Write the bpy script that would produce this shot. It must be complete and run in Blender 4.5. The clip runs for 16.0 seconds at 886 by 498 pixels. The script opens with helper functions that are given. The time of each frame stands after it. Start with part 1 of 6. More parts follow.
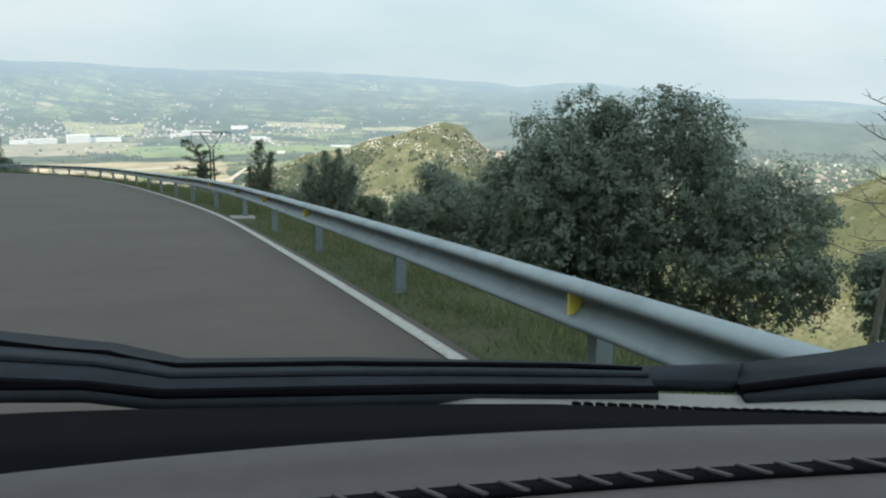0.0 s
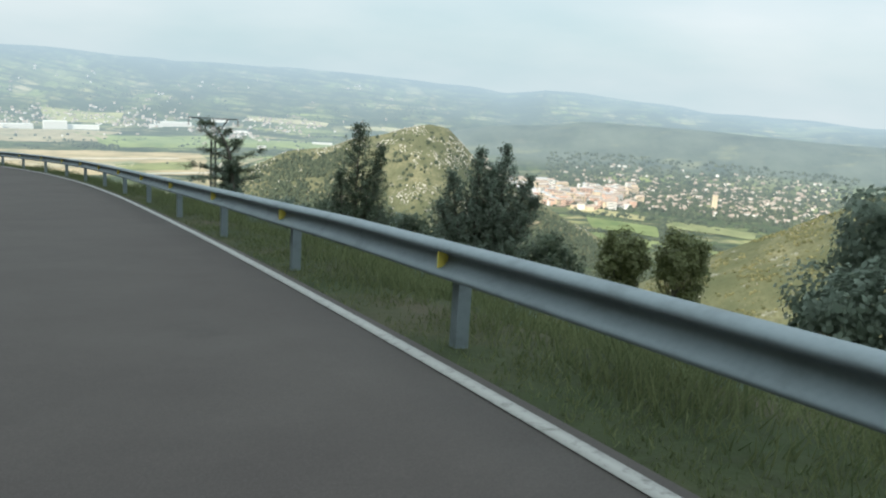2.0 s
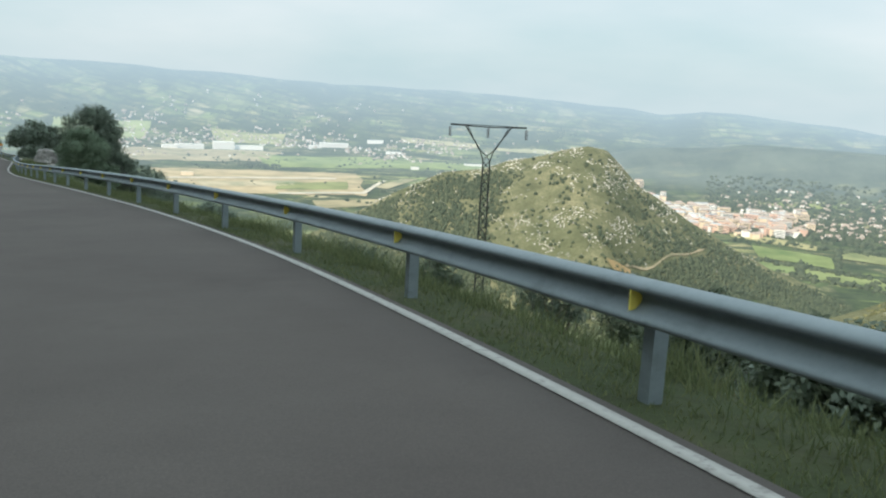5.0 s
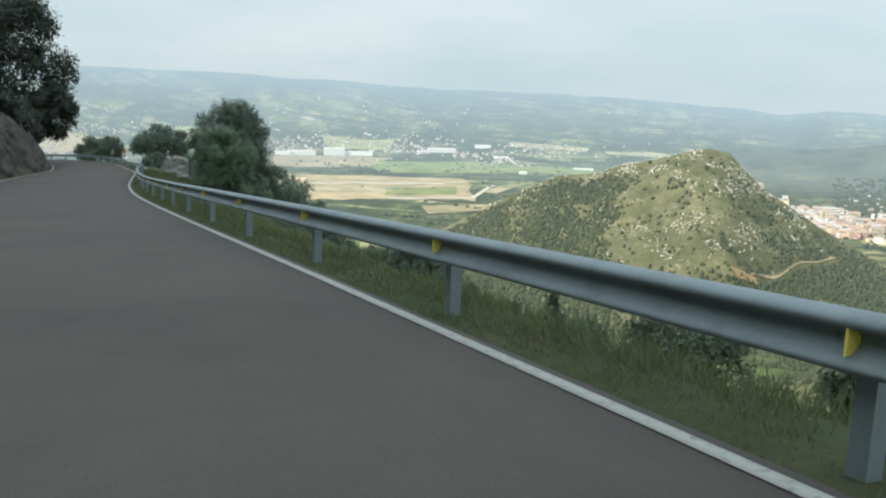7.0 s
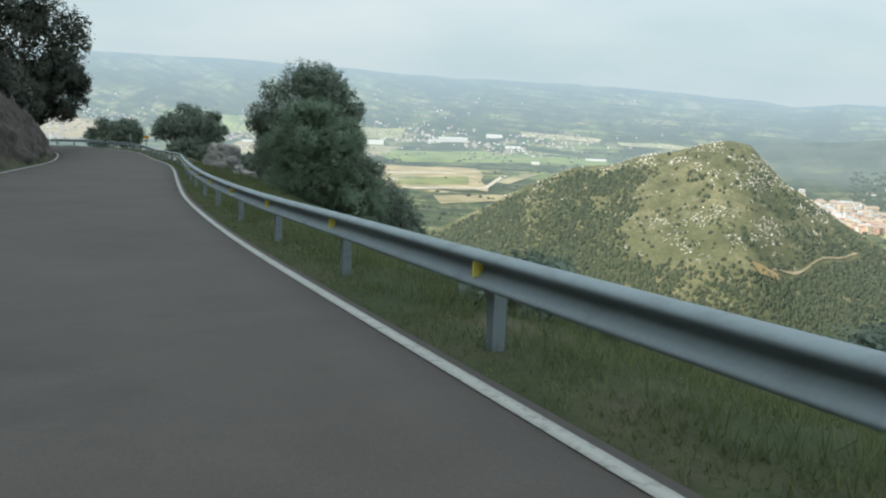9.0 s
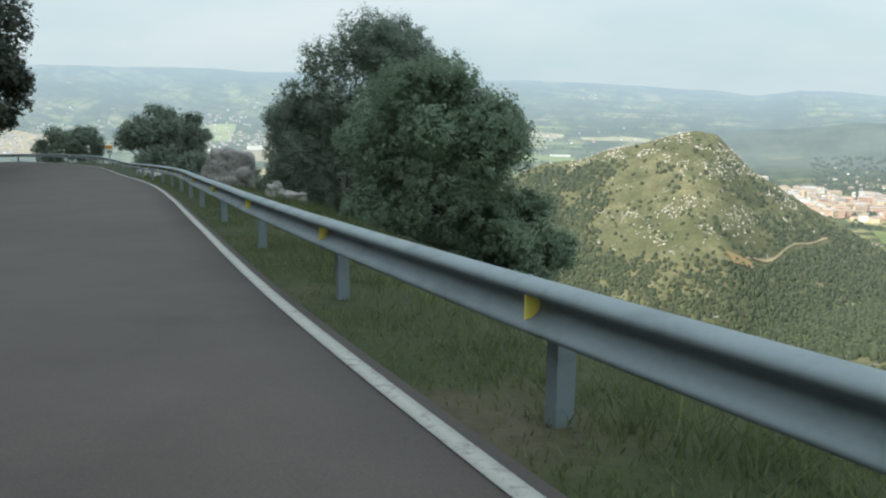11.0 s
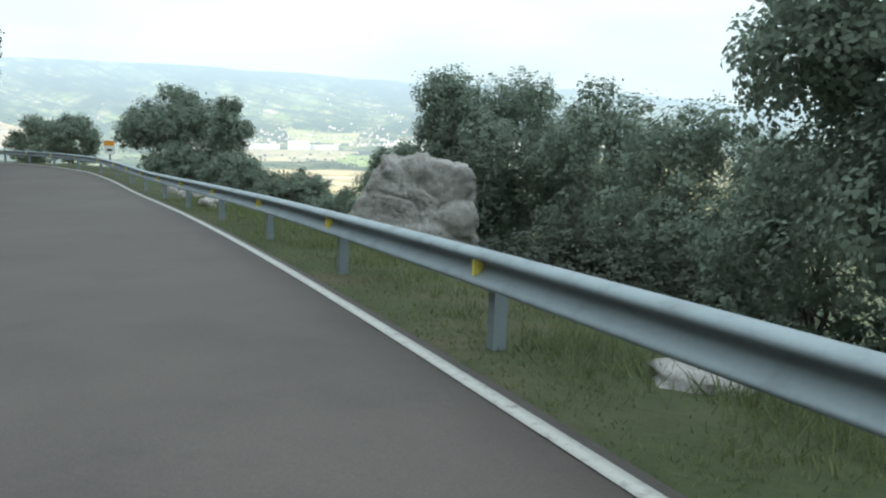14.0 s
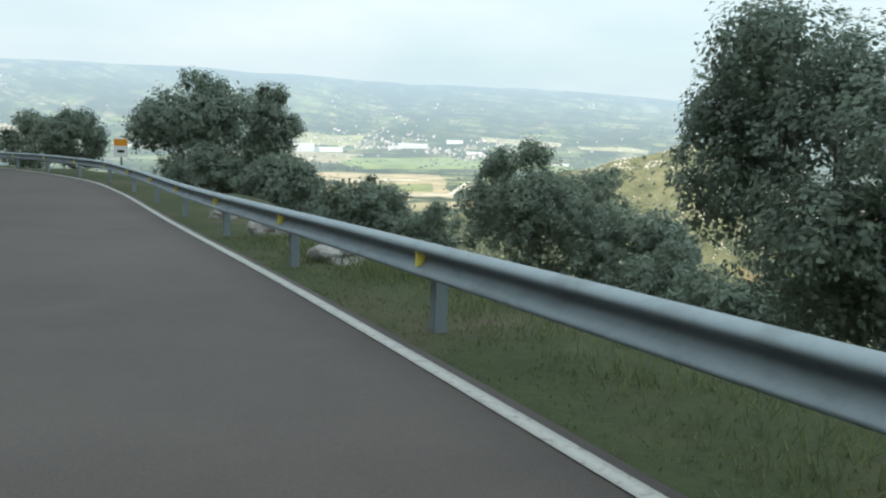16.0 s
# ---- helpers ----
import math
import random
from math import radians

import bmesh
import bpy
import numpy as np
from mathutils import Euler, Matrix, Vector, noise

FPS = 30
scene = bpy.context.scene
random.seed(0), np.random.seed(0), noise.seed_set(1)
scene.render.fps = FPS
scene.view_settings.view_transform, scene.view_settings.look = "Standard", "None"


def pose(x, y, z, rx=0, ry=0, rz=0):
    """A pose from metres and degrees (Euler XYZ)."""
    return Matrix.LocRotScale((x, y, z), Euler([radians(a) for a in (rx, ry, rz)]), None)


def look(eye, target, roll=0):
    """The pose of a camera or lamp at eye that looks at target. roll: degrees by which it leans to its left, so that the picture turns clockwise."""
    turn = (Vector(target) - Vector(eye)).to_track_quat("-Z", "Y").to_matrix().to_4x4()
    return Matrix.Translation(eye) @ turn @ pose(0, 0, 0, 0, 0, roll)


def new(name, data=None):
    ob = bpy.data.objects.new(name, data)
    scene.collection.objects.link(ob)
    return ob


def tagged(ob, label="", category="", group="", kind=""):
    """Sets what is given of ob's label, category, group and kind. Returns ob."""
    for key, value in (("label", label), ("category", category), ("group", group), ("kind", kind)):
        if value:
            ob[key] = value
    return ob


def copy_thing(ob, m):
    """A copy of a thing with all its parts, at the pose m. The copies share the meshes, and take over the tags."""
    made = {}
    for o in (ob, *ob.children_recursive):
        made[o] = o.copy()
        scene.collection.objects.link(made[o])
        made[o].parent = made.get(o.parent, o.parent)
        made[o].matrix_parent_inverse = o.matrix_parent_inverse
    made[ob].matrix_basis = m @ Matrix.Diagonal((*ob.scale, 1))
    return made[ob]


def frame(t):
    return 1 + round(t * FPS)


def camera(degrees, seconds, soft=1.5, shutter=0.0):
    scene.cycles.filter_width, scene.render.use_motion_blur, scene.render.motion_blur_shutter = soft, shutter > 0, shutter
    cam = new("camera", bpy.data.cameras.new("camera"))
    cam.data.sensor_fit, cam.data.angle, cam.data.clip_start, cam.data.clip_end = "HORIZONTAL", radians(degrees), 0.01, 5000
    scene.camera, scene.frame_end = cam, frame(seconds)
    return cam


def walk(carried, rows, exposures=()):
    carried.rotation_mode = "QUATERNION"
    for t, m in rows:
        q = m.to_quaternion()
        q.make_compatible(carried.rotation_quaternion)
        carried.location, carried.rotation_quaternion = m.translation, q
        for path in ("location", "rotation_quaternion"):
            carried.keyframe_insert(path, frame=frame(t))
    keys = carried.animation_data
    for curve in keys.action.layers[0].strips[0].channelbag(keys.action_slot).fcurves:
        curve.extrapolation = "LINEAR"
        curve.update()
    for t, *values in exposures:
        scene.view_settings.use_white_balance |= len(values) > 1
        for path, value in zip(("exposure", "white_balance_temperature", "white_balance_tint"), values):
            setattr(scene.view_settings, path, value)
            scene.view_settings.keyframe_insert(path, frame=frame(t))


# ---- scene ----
cam = camera(54.79, 16.0, soft=2.15)
PATH = [
    (0.0, pose(0.000, 0.000, 0.000, 78.256, -0.722, 0.150)),
    (0.5, pose(-1.668, 4.200, -0.412, 78.160, -1.430, -1.679)),
    (1.0, pose(-3.237, 8.412, -0.848, 78.032, -1.898, -2.193)),
    (1.5, pose(-4.792, 12.614, -1.314, 77.806, -2.646, -1.820)),
    (2.0, pose(-6.403, 16.836, -1.789, 78.473, -3.295, -0.921)),
    (2.5, pose(-8.148, 21.189, -2.249, 79.003, -3.532, 0.146)),
    (3.0, pose(-10.055, 25.641, -2.715, 78.745, -3.340, 1.783)),
    (3.5, pose(-12.078, 29.998, -3.193, 78.443, -3.130, 3.588)),
    (4.0, pose(-14.229, 34.255, -3.658, 78.855, -3.037, 5.545)),
    (4.5, pose(-16.555, 38.512, -4.109, 78.934, -2.959, 7.215)),
    (5.0, pose(-19.078, 42.819, -4.550, 79.386, -2.949, 8.957)),
    (5.5, pose(-21.829, 47.181, -4.998, 79.386, -2.861, 10.929)),
    (6.0, pose(-24.811, 51.567, -5.477, 79.388, -2.593, 12.865)),
    (6.5, pose(-27.997, 55.942, -5.959, 79.391, -2.207, 14.583)),
    (7.0, pose(-31.334, 60.275, -6.415, 79.392, -1.884, 15.929)),
    (7.5, pose(-34.749, 64.536, -6.845, 79.392, -1.881, 16.787)),
    (8.0, pose(-38.153, 68.698, -7.285, 79.127, -2.606, 17.133)),
    (8.5, pose(-41.439, 72.710, -7.738, 79.158, -2.921, 16.946)),
    (9.0, pose(-44.519, 76.505, -8.180, 78.661, -2.421, 16.590)),
    (9.5, pose(-47.350, 80.107, -8.629, 78.693, -2.014, 15.024)),
    (10.0, pose(-49.949, 83.588, -9.062, 78.726, -1.354, 13.659)),
    (10.5, pose(-52.402, 86.975, -9.435, 78.758, -0.705, 13.288)),
    (11.0, pose(-54.800, 90.271, -9.759, 78.788, -0.379, 13.904)),
    (11.5, pose(-57.188, 93.465, -10.065, 78.817, -0.438, 14.756)),
    (12.0, pose(-59.523, 96.557, -10.341, 79.672, -0.703, 14.458)),
    (12.5, pose(-61.745, 99.532, -10.585, 79.719, -1.015, 14.224)),
    (13.0, pose(-63.858, 102.382, -10.824, 79.671, -1.261, 14.096)),
    (13.5, pose(-65.887, 105.150, -11.079, 79.108, -1.573, 13.622)),
    (14.0, pose(-67.831, 107.839, -11.349, 79.038, -1.800, 13.352)),
    (14.5, pose(-69.649, 110.375, -11.609, 78.995, -1.982, 13.227)),
    (15.0, pose(-71.328, 112.722, -11.857, 78.795, -1.896, 13.234)),
    (15.5, pose(-72.905, 114.922, -12.087, 79.030, -1.814, 13.338)),
    (16.0, pose(-74.431, 117.036, -12.300, 79.189, -1.879, 13.613)),
]
walk(cam, PATH, exposures=[(0.0, 0.10, 6350, 11), (5.0, 0.07, 6350, 11), (9.2, 0.0, 6350, 11), (11.3, 0.1, 6350, 11), (11.8, 0.3, 6350, 11), (12.4, 0.78, 6350, 11), (13.4, 0.95, 6350, 11), (14.2, 0.52, 6350, 11), (16.0, 0.32, 6350, 11)])

# ---- sky and sun ----
SUN_ELEV, SUN_AZ = radians(30), radians(210)   # azimuth clockwise from +y
world = bpy.data.worlds.new("sky")
scene.world = world
world.use_nodes = True
wn, wl = world.node_tree.nodes, world.node_tree.links
wn.clear()
w_out = wn.new("ShaderNodeOutputWorld")
w_bg = wn.new("ShaderNodeBackground")
w_sky = wn.new("ShaderNodeTexSky")
w_sky.sky_type = 'NISHITA'
w_sky.sun_disc = False
w_sky.sun_elevation, w_sky.sun_rotation = SUN_ELEV, SUN_AZ
w_sky.air_density, w_sky.dust_density = 1.0, 2.0
w_co = wn.new("ShaderNodeTexCoord")
w_map = wn.new("ShaderNodeMapping")
w_map.inputs["Scale"].default_value = (1.0, 1.0, 3.5)
w_cl = wn.new("ShaderNodeTexNoise")
w_cl.inputs["Scale"].default_value = 2.2
w_cl.inputs["Detail"].default_value = 5.0
w_cl.inputs["Roughness"].default_value = 0.5
w_rmp = wn.new("ShaderNodeValToRGB")
w_rmp.color_ramp.elements[0].position, w_rmp.color_ramp.elements[0].color = 0.35, (6.0, 7.65, 7.95, 1)
w_rmp.color_ramp.elements[1].position, w_rmp.color_ramp.elements[1].color = 0.70, (8.35, 9.1, 9.2, 1)
w_mix = wn.new("ShaderNodeMix")
w_mix.data_type = 'RGBA'
w_mix.inputs[0].default_value = 0.86
wl.new(w_co.outputs["Generated"], w_map.inputs["Vector"])
wl.new(w_map.outputs["Vector"], w_cl.inputs["Vector"])
wl.new(w_cl.outputs["Fac"], w_rmp.inputs["Fac"])
wl.new(w_sky.outputs["Color"], w_mix.inputs[6])
wl.new(w_rmp.outputs["Color"], w_mix.inputs[7])
w_sep = wn.new("ShaderNodeSeparateXYZ")
w_up = wn.new("ShaderNodeMapRange")      # overcast-like: brightened overhead, out of view, to light the near trees
w_up.interpolation_type = 'SMOOTHSTEP'
for key, value in (("From Min", 0.12), ("From Max", 0.85), ("To Min", 1.0), ("To Max", 1.85)):
    w_up.inputs[key].default_value = value
w_dome = wn.new("ShaderNodeVectorMath")
w_dome.operation = 'SCALE'
wl.new(w_co.outputs["Generated"], w_sep.inputs["Vector"])
wl.new(w_sep.outputs["Z"], w_up.inputs["Value"])
wl.new(w_mix.outputs[2], w_dome.inputs[0])
wl.new(w_up.outputs["Result"], w_dome.inputs["Scale"])
wl.new(w_dome.outputs["Vector"], w_bg.inputs["Color"])
w_bg.inputs["Strength"].default_value = 0.10
wl.new(w_bg.outputs["Background"], w_out.inputs["Surface"])
sun = new("sun", bpy.data.lights.new("sun", 'SUN'))
sun.data.energy, sun.data.angle, sun.data.color = 4.2, radians(0.6), (1.0, 0.93, 0.80)
sun_way = Vector((math.sin(SUN_AZ) * math.cos(SUN_ELEV), math.cos(SUN_AZ) * math.cos(SUN_ELEV), math.sin(SUN_ELEV)))
sun.matrix_world = look((0, 0, 300), Vector((0, 0, 300)) - sun_way)


# ---- materials ----
class Mat:
    """A node material with short helpers; every texture runs in world metres."""

    def __init__(self, name, rough=0.8, metal=0.0, spec=0.3):
        self.m = bpy.data.materials.new(name)
        self.m.use_nodes = True
        self.n, self.l = self.m.node_tree.nodes, self.m.node_tree.links
        self.b = self.n["Principled BSDF"]
        self.b.inputs["Roughness"].default_value = rough
        self.b.inputs["Metallic"].default_value = metal
        self.b.inputs["Specular IOR Level"].default_value = spec
        self.pos = self.n.new("ShaderNodeNewGeometry")

    def place(self, scale=(1, 1, 1)):
        mp = self.n.new("ShaderNodeMapping")
        mp.inputs["Scale"].default_value = scale
        self.l.new(self.pos.outputs["Position"], mp.inputs["Vector"])
        return mp.outputs["Vector"]

    def noise(self, scale, detail=4.0, rough=0.55, stretch=(1, 1, 1)):
        t = self.n.new("ShaderNodeTexNoise")
        t.inputs["Scale"].default_value, t.inputs["Detail"].default_value, t.inputs["Roughness"].default_value = scale, detail, rough
        self.l.new(self.place(stretch), t.inputs["Vector"])
        return t.outputs["Fac"]

    def cells(self, scale, feature='F1', out="Color", stretch=(1, 1, 1)):
        t = self.n.new("ShaderNodeTexVoronoi")
        t.feature = feature
        t.inputs["Scale"].default_value = scale
        self.l.new(self.place(stretch), t.inputs["Vector"])
        return t.outputs[out]

    def ramp(self, fac, stops, mode='LINEAR'):
        r = self.n.new("ShaderNodeValToRGB")
        r.color_ramp.interpolation = mode
        el = r.color_ramp.elements
        while len(el) < len(stops):
            el.new(0.5)
        for e, (p, c) in zip(el, stops):
            e.position = p
            e.color = (*c, 1) if len(c) == 3 else (c[0], c[0], c[0], 1)
        self.l.new(fac, r.inputs["Fac"])
        return r.outputs["Color"]

    def mix(self, fac, a, b, blend='MIX'):
        x = self.n.new("ShaderNodeMix")
        x.data_type, x.blend_type = 'RGBA', blend
        for sock, val in ((x.inputs[0], fac), (x.inputs[6], a), (x.inputs[7], b)):
            if isinstance(val, (int, float)):
                sock.default_value = val
            elif isinstance(val, tuple):
                sock.default_value = (*val, 1)
            else:
                self.l.new(val, sock)
        return x.outputs[2]

    def span(self, fac, a, b, lo=0.0, hi=1.0):
        r = self.n.new("ShaderNodeMapRange")
        self.l.new(fac, r.inputs["Value"])
        for k, val in (("From Min", a), ("From Max", b), ("To Min", lo), ("To Max", hi)):
            r.inputs[k].default_value = val
        return r.outputs["Result"]

    def axis(self, which):
        s = self.n.new("ShaderNodeSeparateXYZ")
        self.l.new(self.pos.outputs["Position"], s.inputs["Vector"])
        return s.outputs[which]

    def per_island(self):
        return self.pos.outputs["Random Per Island"]

    def per_object(self):
        return self.n.new("ShaderNodeObjectInfo").outputs["Random"]

    def colour(self, c):
        if isinstance(c, tuple):
            self.b.inputs["Base Color"].default_value = (*c, 1)
        else:
            self.l.new(c, self.b.inputs["Base Color"])
        return self

    def rough(self, fac):
        self.l.new(fac, self.b.inputs["Roughness"])
        return self

    def bump(self, fac, strength=0.4, dist=0.02):
        b = self.n.new("ShaderNodeBump")
        b.inputs["Strength"].default_value, b.inputs["Distance"].default_value = strength, dist
        self.l.new(fac, b.inputs["Height"])
        self.l.new(b.outputs["Normal"], self.b.inputs["Normal"])
        return self

    def haze_glow(self, near, far, top, tint=(0.50, 0.655, 0.73)):
        """Painted haze: mixes in pale blue emission that grows with distance from the road."""
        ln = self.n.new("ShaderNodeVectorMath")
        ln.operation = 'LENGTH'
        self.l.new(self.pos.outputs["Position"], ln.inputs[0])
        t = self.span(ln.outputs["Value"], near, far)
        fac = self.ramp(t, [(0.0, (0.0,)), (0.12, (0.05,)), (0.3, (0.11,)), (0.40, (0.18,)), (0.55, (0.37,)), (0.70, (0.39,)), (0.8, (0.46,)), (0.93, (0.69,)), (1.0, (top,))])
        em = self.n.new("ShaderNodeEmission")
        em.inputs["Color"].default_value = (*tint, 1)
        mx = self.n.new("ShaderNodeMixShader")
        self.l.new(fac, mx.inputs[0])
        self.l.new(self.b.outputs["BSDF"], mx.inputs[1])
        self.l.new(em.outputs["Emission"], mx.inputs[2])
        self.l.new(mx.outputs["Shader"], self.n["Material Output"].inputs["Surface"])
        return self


def mat_asphalt():
    m = Mat("asphalt", rough=0.85, spec=0.25)
    grain = m.noise(60, 4, 0.7)
    stones = m.cells(75, 'F1', "Distance")
    patch = m.noise(0.28, 5, 0.6)
    wear = m.noise(0.9, 6, 0.65)
    stain = m.noise(0.55, 6, 0.7)
    c = m.ramp(patch, [(0.3, (0.071, 0.059, 0.053)), (0.7, (0.098, 0.085, 0.076))])
    c = m.mix(m.ramp(wear, [(0.42, (0.0,)), (0.72, (0.32,))]), c, (0.125, 0.108, 0.095))
    c = m.mix(m.ramp(stain, [(0.57, (0.0,)), (0.70, (0.38,))]), c, (0.048, 0.041, 0.038))
    c = m.mix(m.ramp(grain, [(0.35, (0.0,)), (0.7, (0.40,))]), c, (0.035, 0.030, 0.029))
    c = m.mix(m.ramp(stones, [(0.10, (0.30,)), (0.32, (0.0,))]), c, (0.160, 0.144, 0.129))
    return m.colour(c).bump(grain, 0.35, 0.006).m


def mat_line_paint():
    m = Mat("worn_white_road_paint", rough=0.7)
    g = m.noise(14, 5, 0.65)
    c = m.mix(m.ramp(g, [(0.52, (0.0,)), (0.72, (0.75,))]), (0.386, 0.378, 0.353), (0.118, 0.109, 0.101))
    return m.colour(c).bump(g, 0.3, 0.004).m


def mat_steel():
    m = Mat("galvanised_steel", rough=0.6, metal=0.2, spec=0.4)
    spangle = m.cells(26, 'F1', "Distance")
    dirt = m.noise(3.0, 5, 0.6, (1, 1, 2))
    c = m.mix(m.ramp(spangle, [(0.0, (0.0,)), (0.6, (0.4,))]), (0.201, 0.242, 0.258), (0.250, 0.295, 0.312))
    c = m.mix(m.ramp(dirt, [(0.52, (0.0,)), (0.78, (0.45,))]), c, (0.090, 0.092, 0.090))
    m.rough(m.ramp(dirt, [(0.3, (0.50,)), (0.8, (0.72,))]))
    return m.colour(c).bump(dirt, 0.1, 0.004).m


def mat_plain(name, colour, rough=0.6, metal=0.0, vary=0.25, scale=8.0, spec=0.3):
    m = Mat(name, rough=rough, metal=metal, spec=spec)
    g = m.noise(scale, 5, 0.6)
    dark = tuple(v * (1 - vary) for v in colour)
    return m.colour(m.ramp(g, [(0.3, dark), (0.7, colour)])).bump(g, 0.15, 0.003).m


def mat_leaf(name, dark, light, rough=0.55, spec=0.30):
    m = Mat(name, rough=rough, spec=spec)
    big = m.noise(0.9, 3)
    c = m.ramp(m.per_island(), [(0.0, dark), (1.0, light)])
    c = m.mix(m.ramp(big, [(0.4, (0.0,)), (0.75, (0.40,))]), c, tuple(v * 0.75 for v in dark))
    m.colour(c)
    tr = m.n.new("ShaderNodeBsdfTranslucent")
    m.l.new(c, tr.inputs["Color"])
    mx = m.n.new("ShaderNodeMixShader")
    mx.inputs[0].default_value = 0.42
    m.l.new(m.b.outputs["BSDF"], mx.inputs[1])
    m.l.new(tr.outputs["BSDF"], mx.inputs[2])
    m.l.new(mx.outputs["Shader"], m.n["Material Output"].inputs["Surface"])
    return m.m


def mat_rock(name="limestone", light=(0.42, 0.405, 0.38), dark=(0.215, 0.203, 0.188)):
    m = Mat(name, rough=0.9, spec=0.2)
    a = m.noise(1.1, 6, 0.6)
    b = m.noise(7.0, 6, 0.65)
    c = m.ramp(a, [(0.3, dark), (0.65, light)])
    c = m.mix(m.ramp(b, [(0.5, (0.0,)), (0.75, (0.7,))]), c, tuple(v * 0.45 for v in dark))
    c = m.mix(m.ramp(m.noise(0.8, 7, 0.7, (1, 1, 5)), [(0.55, (0.0,)), (0.64, (0.45,))]), c, tuple(v * 0.6 for v in dark))
    c = m.mix(m.ramp(m.noise(3.0, 4), [(0.6, (0.0,)), (0.75, (0.6,))]), c, tuple(min(0.6, v * 1.35) for v in light))
    c = m.mix(m.ramp(m.noise(22.0, 5, 0.7), [(0.46, (0.0,)), (0.72, (0.5,))]), c, tuple(v * 0.7 for v in dark))
    return m.colour(c).bump(m.noise(16.0, 7, 0.7), 1.0, 0.05).m


def mat_dark_rock():
    return mat_rock("dark_cut_rock", (0.115, 0.100, 0.088), (0.042, 0.037, 0.032))


def mat_bark():
    m = Mat("grey_bark", rough=0.9)
    g = m.noise(9, 5, 0.6, (1, 1, 0.25))
    return m.colour(m.ramp(g, [(0.3, (0.07, 0.06, 0.05)), (0.7, (0.22, 0.20, 0.17))])).bump(g, 0.5, 0.02).m


def mat_hillside():
    m = Mat("verge_and_scrub", rough=0.95, spec=0.1)
    a, b = m.noise(0.6, 5), m.noise(6.0, 5, 0.6)
    c = m.ramp(a, [(0.3, (0.038, 0.053, 0.024)), (0.5, (0.056, 0.067, 0.033)), (0.72, (0.098, 0.084, 0.058))])
    c = m.mix(m.ramp(b, [(0.45, (0.0,)), (0.7, (0.6,))]), c, (0.041, 0.045, 0.027))
    return m.colour(c).bump(b, 0.7, 0.05).m


def mat_valley():
    """Fields, hedges and woods of the valley, scrub on the slopes."""
    m = Mat("valley_fields", rough=0.95, spec=0.05)
    cell = m.cells(0.0135, 'F1', "Color", (1.0, 0.40, 0.0))
    sep = m.n.new("ShaderNodeSeparateColor")
    m.l.new(cell, sep.inputs["Color"])
    edge_d = m.cells(0.0135, 'DISTANCE_TO_EDGE', "Distance", (1.0, 0.40, 0.0))
    plot = m.n.new("ShaderNodeSeparateColor")
    m.l.new(m.cells(0.030, 'F1', "Color", (0.55, 1.1, 0.0)), plot.inputs["Color"])
    field = m.ramp(sep.outputs[0], [(0.0, (0.132, 0.167, 0.062)), (0.18, (0.273, 0.317, 0.097)), (0.36, (0.510, 0.405, 0.202)), (0.50, (0.194, 0.229, 0.079)),
                                    (0.64, (0.114, 0.141, 0.070)), (0.76, (0.317, 0.317, 0.141)), (0.88, (0.546, 0.440, 0.273))], 'CONSTANT')
    field = m.mix(m.ramp(m.noise(0.02, 5), [(0.35, (0.0,)), (0.7, (0.5,))]), field, (0.158, 0.185, 0.079))
    field = m.mix(0.45, field, m.ramp(plot.outputs[1], [(0.0, (0.106, 0.141, 0.053)), (0.25, (0.299, 0.334, 0.114)), (0.45, (0.440, 0.370, 0.194)), (0.6, (0.176, 0.220, 0.079)), (0.8, (0.387, 0.387, 0.176)), (0.92, (0.581, 0.493, 0.334))], 'CONSTANT'))
    wood = m.noise(0.0060, 9, 0.70, (0.8, 0.55, 0))
    wood_fine = m.noise(0.03, 4, 0.7)
    tree = m.ramp(wood_fine, [(0.3, (0.033, 0.048, 0.030)), (0.7, (0.075, 0.092, 0.051))])
    far_band = m.noise(0.011, 10, 0.74, (0.34, 1.9, 0))
    field = m.mix(m.ramp(far_band, [(0.44, (0.0,)), (0.58, (0.55,))]), field, (0.150, 0.194, 0.088))
    c = m.mix(m.ramp(edge_d, [(0.02, (0.55,)), (0.10, (0.0,))]), field, tree)
    c = m.mix(m.ramp(wood, [(0.49, (0.0,)), (0.56, (0.9,))]), c, tree)
    c = m.mix(m.ramp(far_band, [(0.49, (0.0,)), (0.54, (0.90,))]), c, tree)
    belt = m.noise(0.0021, 5, 0.6, (0.7, 1.5, 0))
    c = m.mix(m.ramp(belt, [(0.46, (0.0,)), (0.56, (0.62,))]), c, tree)
    open_land = m.mix(m.ramp(m.noise(0.018, 6, 0.7, (0.4, 1.4, 0)), [(0.4, (0.0,)), (0.6, (0.8,))]), (0.36, 0.37, 0.17), (0.19, 0.23, 0.11))
    c = m.mix(m.ramp(belt, [(0.34, (0.60,)), (0.43, (0.0,))]), c, open_land)
    # slopes: scrub with pale rock
    sc = m.noise(0.035, 6, 0.65)
    rockn = m.noise(0.05, 6, 0.75)
    scrub = m.ramp(sc, [(0.32, (0.098, 0.104, 0.058)), (0.5, (0.182, 0.176, 0.098)), (0.70, (0.285, 0.258, 0.150))])
    scrub = m.mix(m.ramp(m.noise(0.012, 6, 0.6), [(0.45, (0.0,)), (0.62, (0.7,))]), scrub, (0.095, 0.105, 0.055))
    scrub = m.mix(m.ramp(rockn, [(0.60, (0.0,)), (0.66, (0.85,))]), scrub, (0.40, 0.38, 0.33))
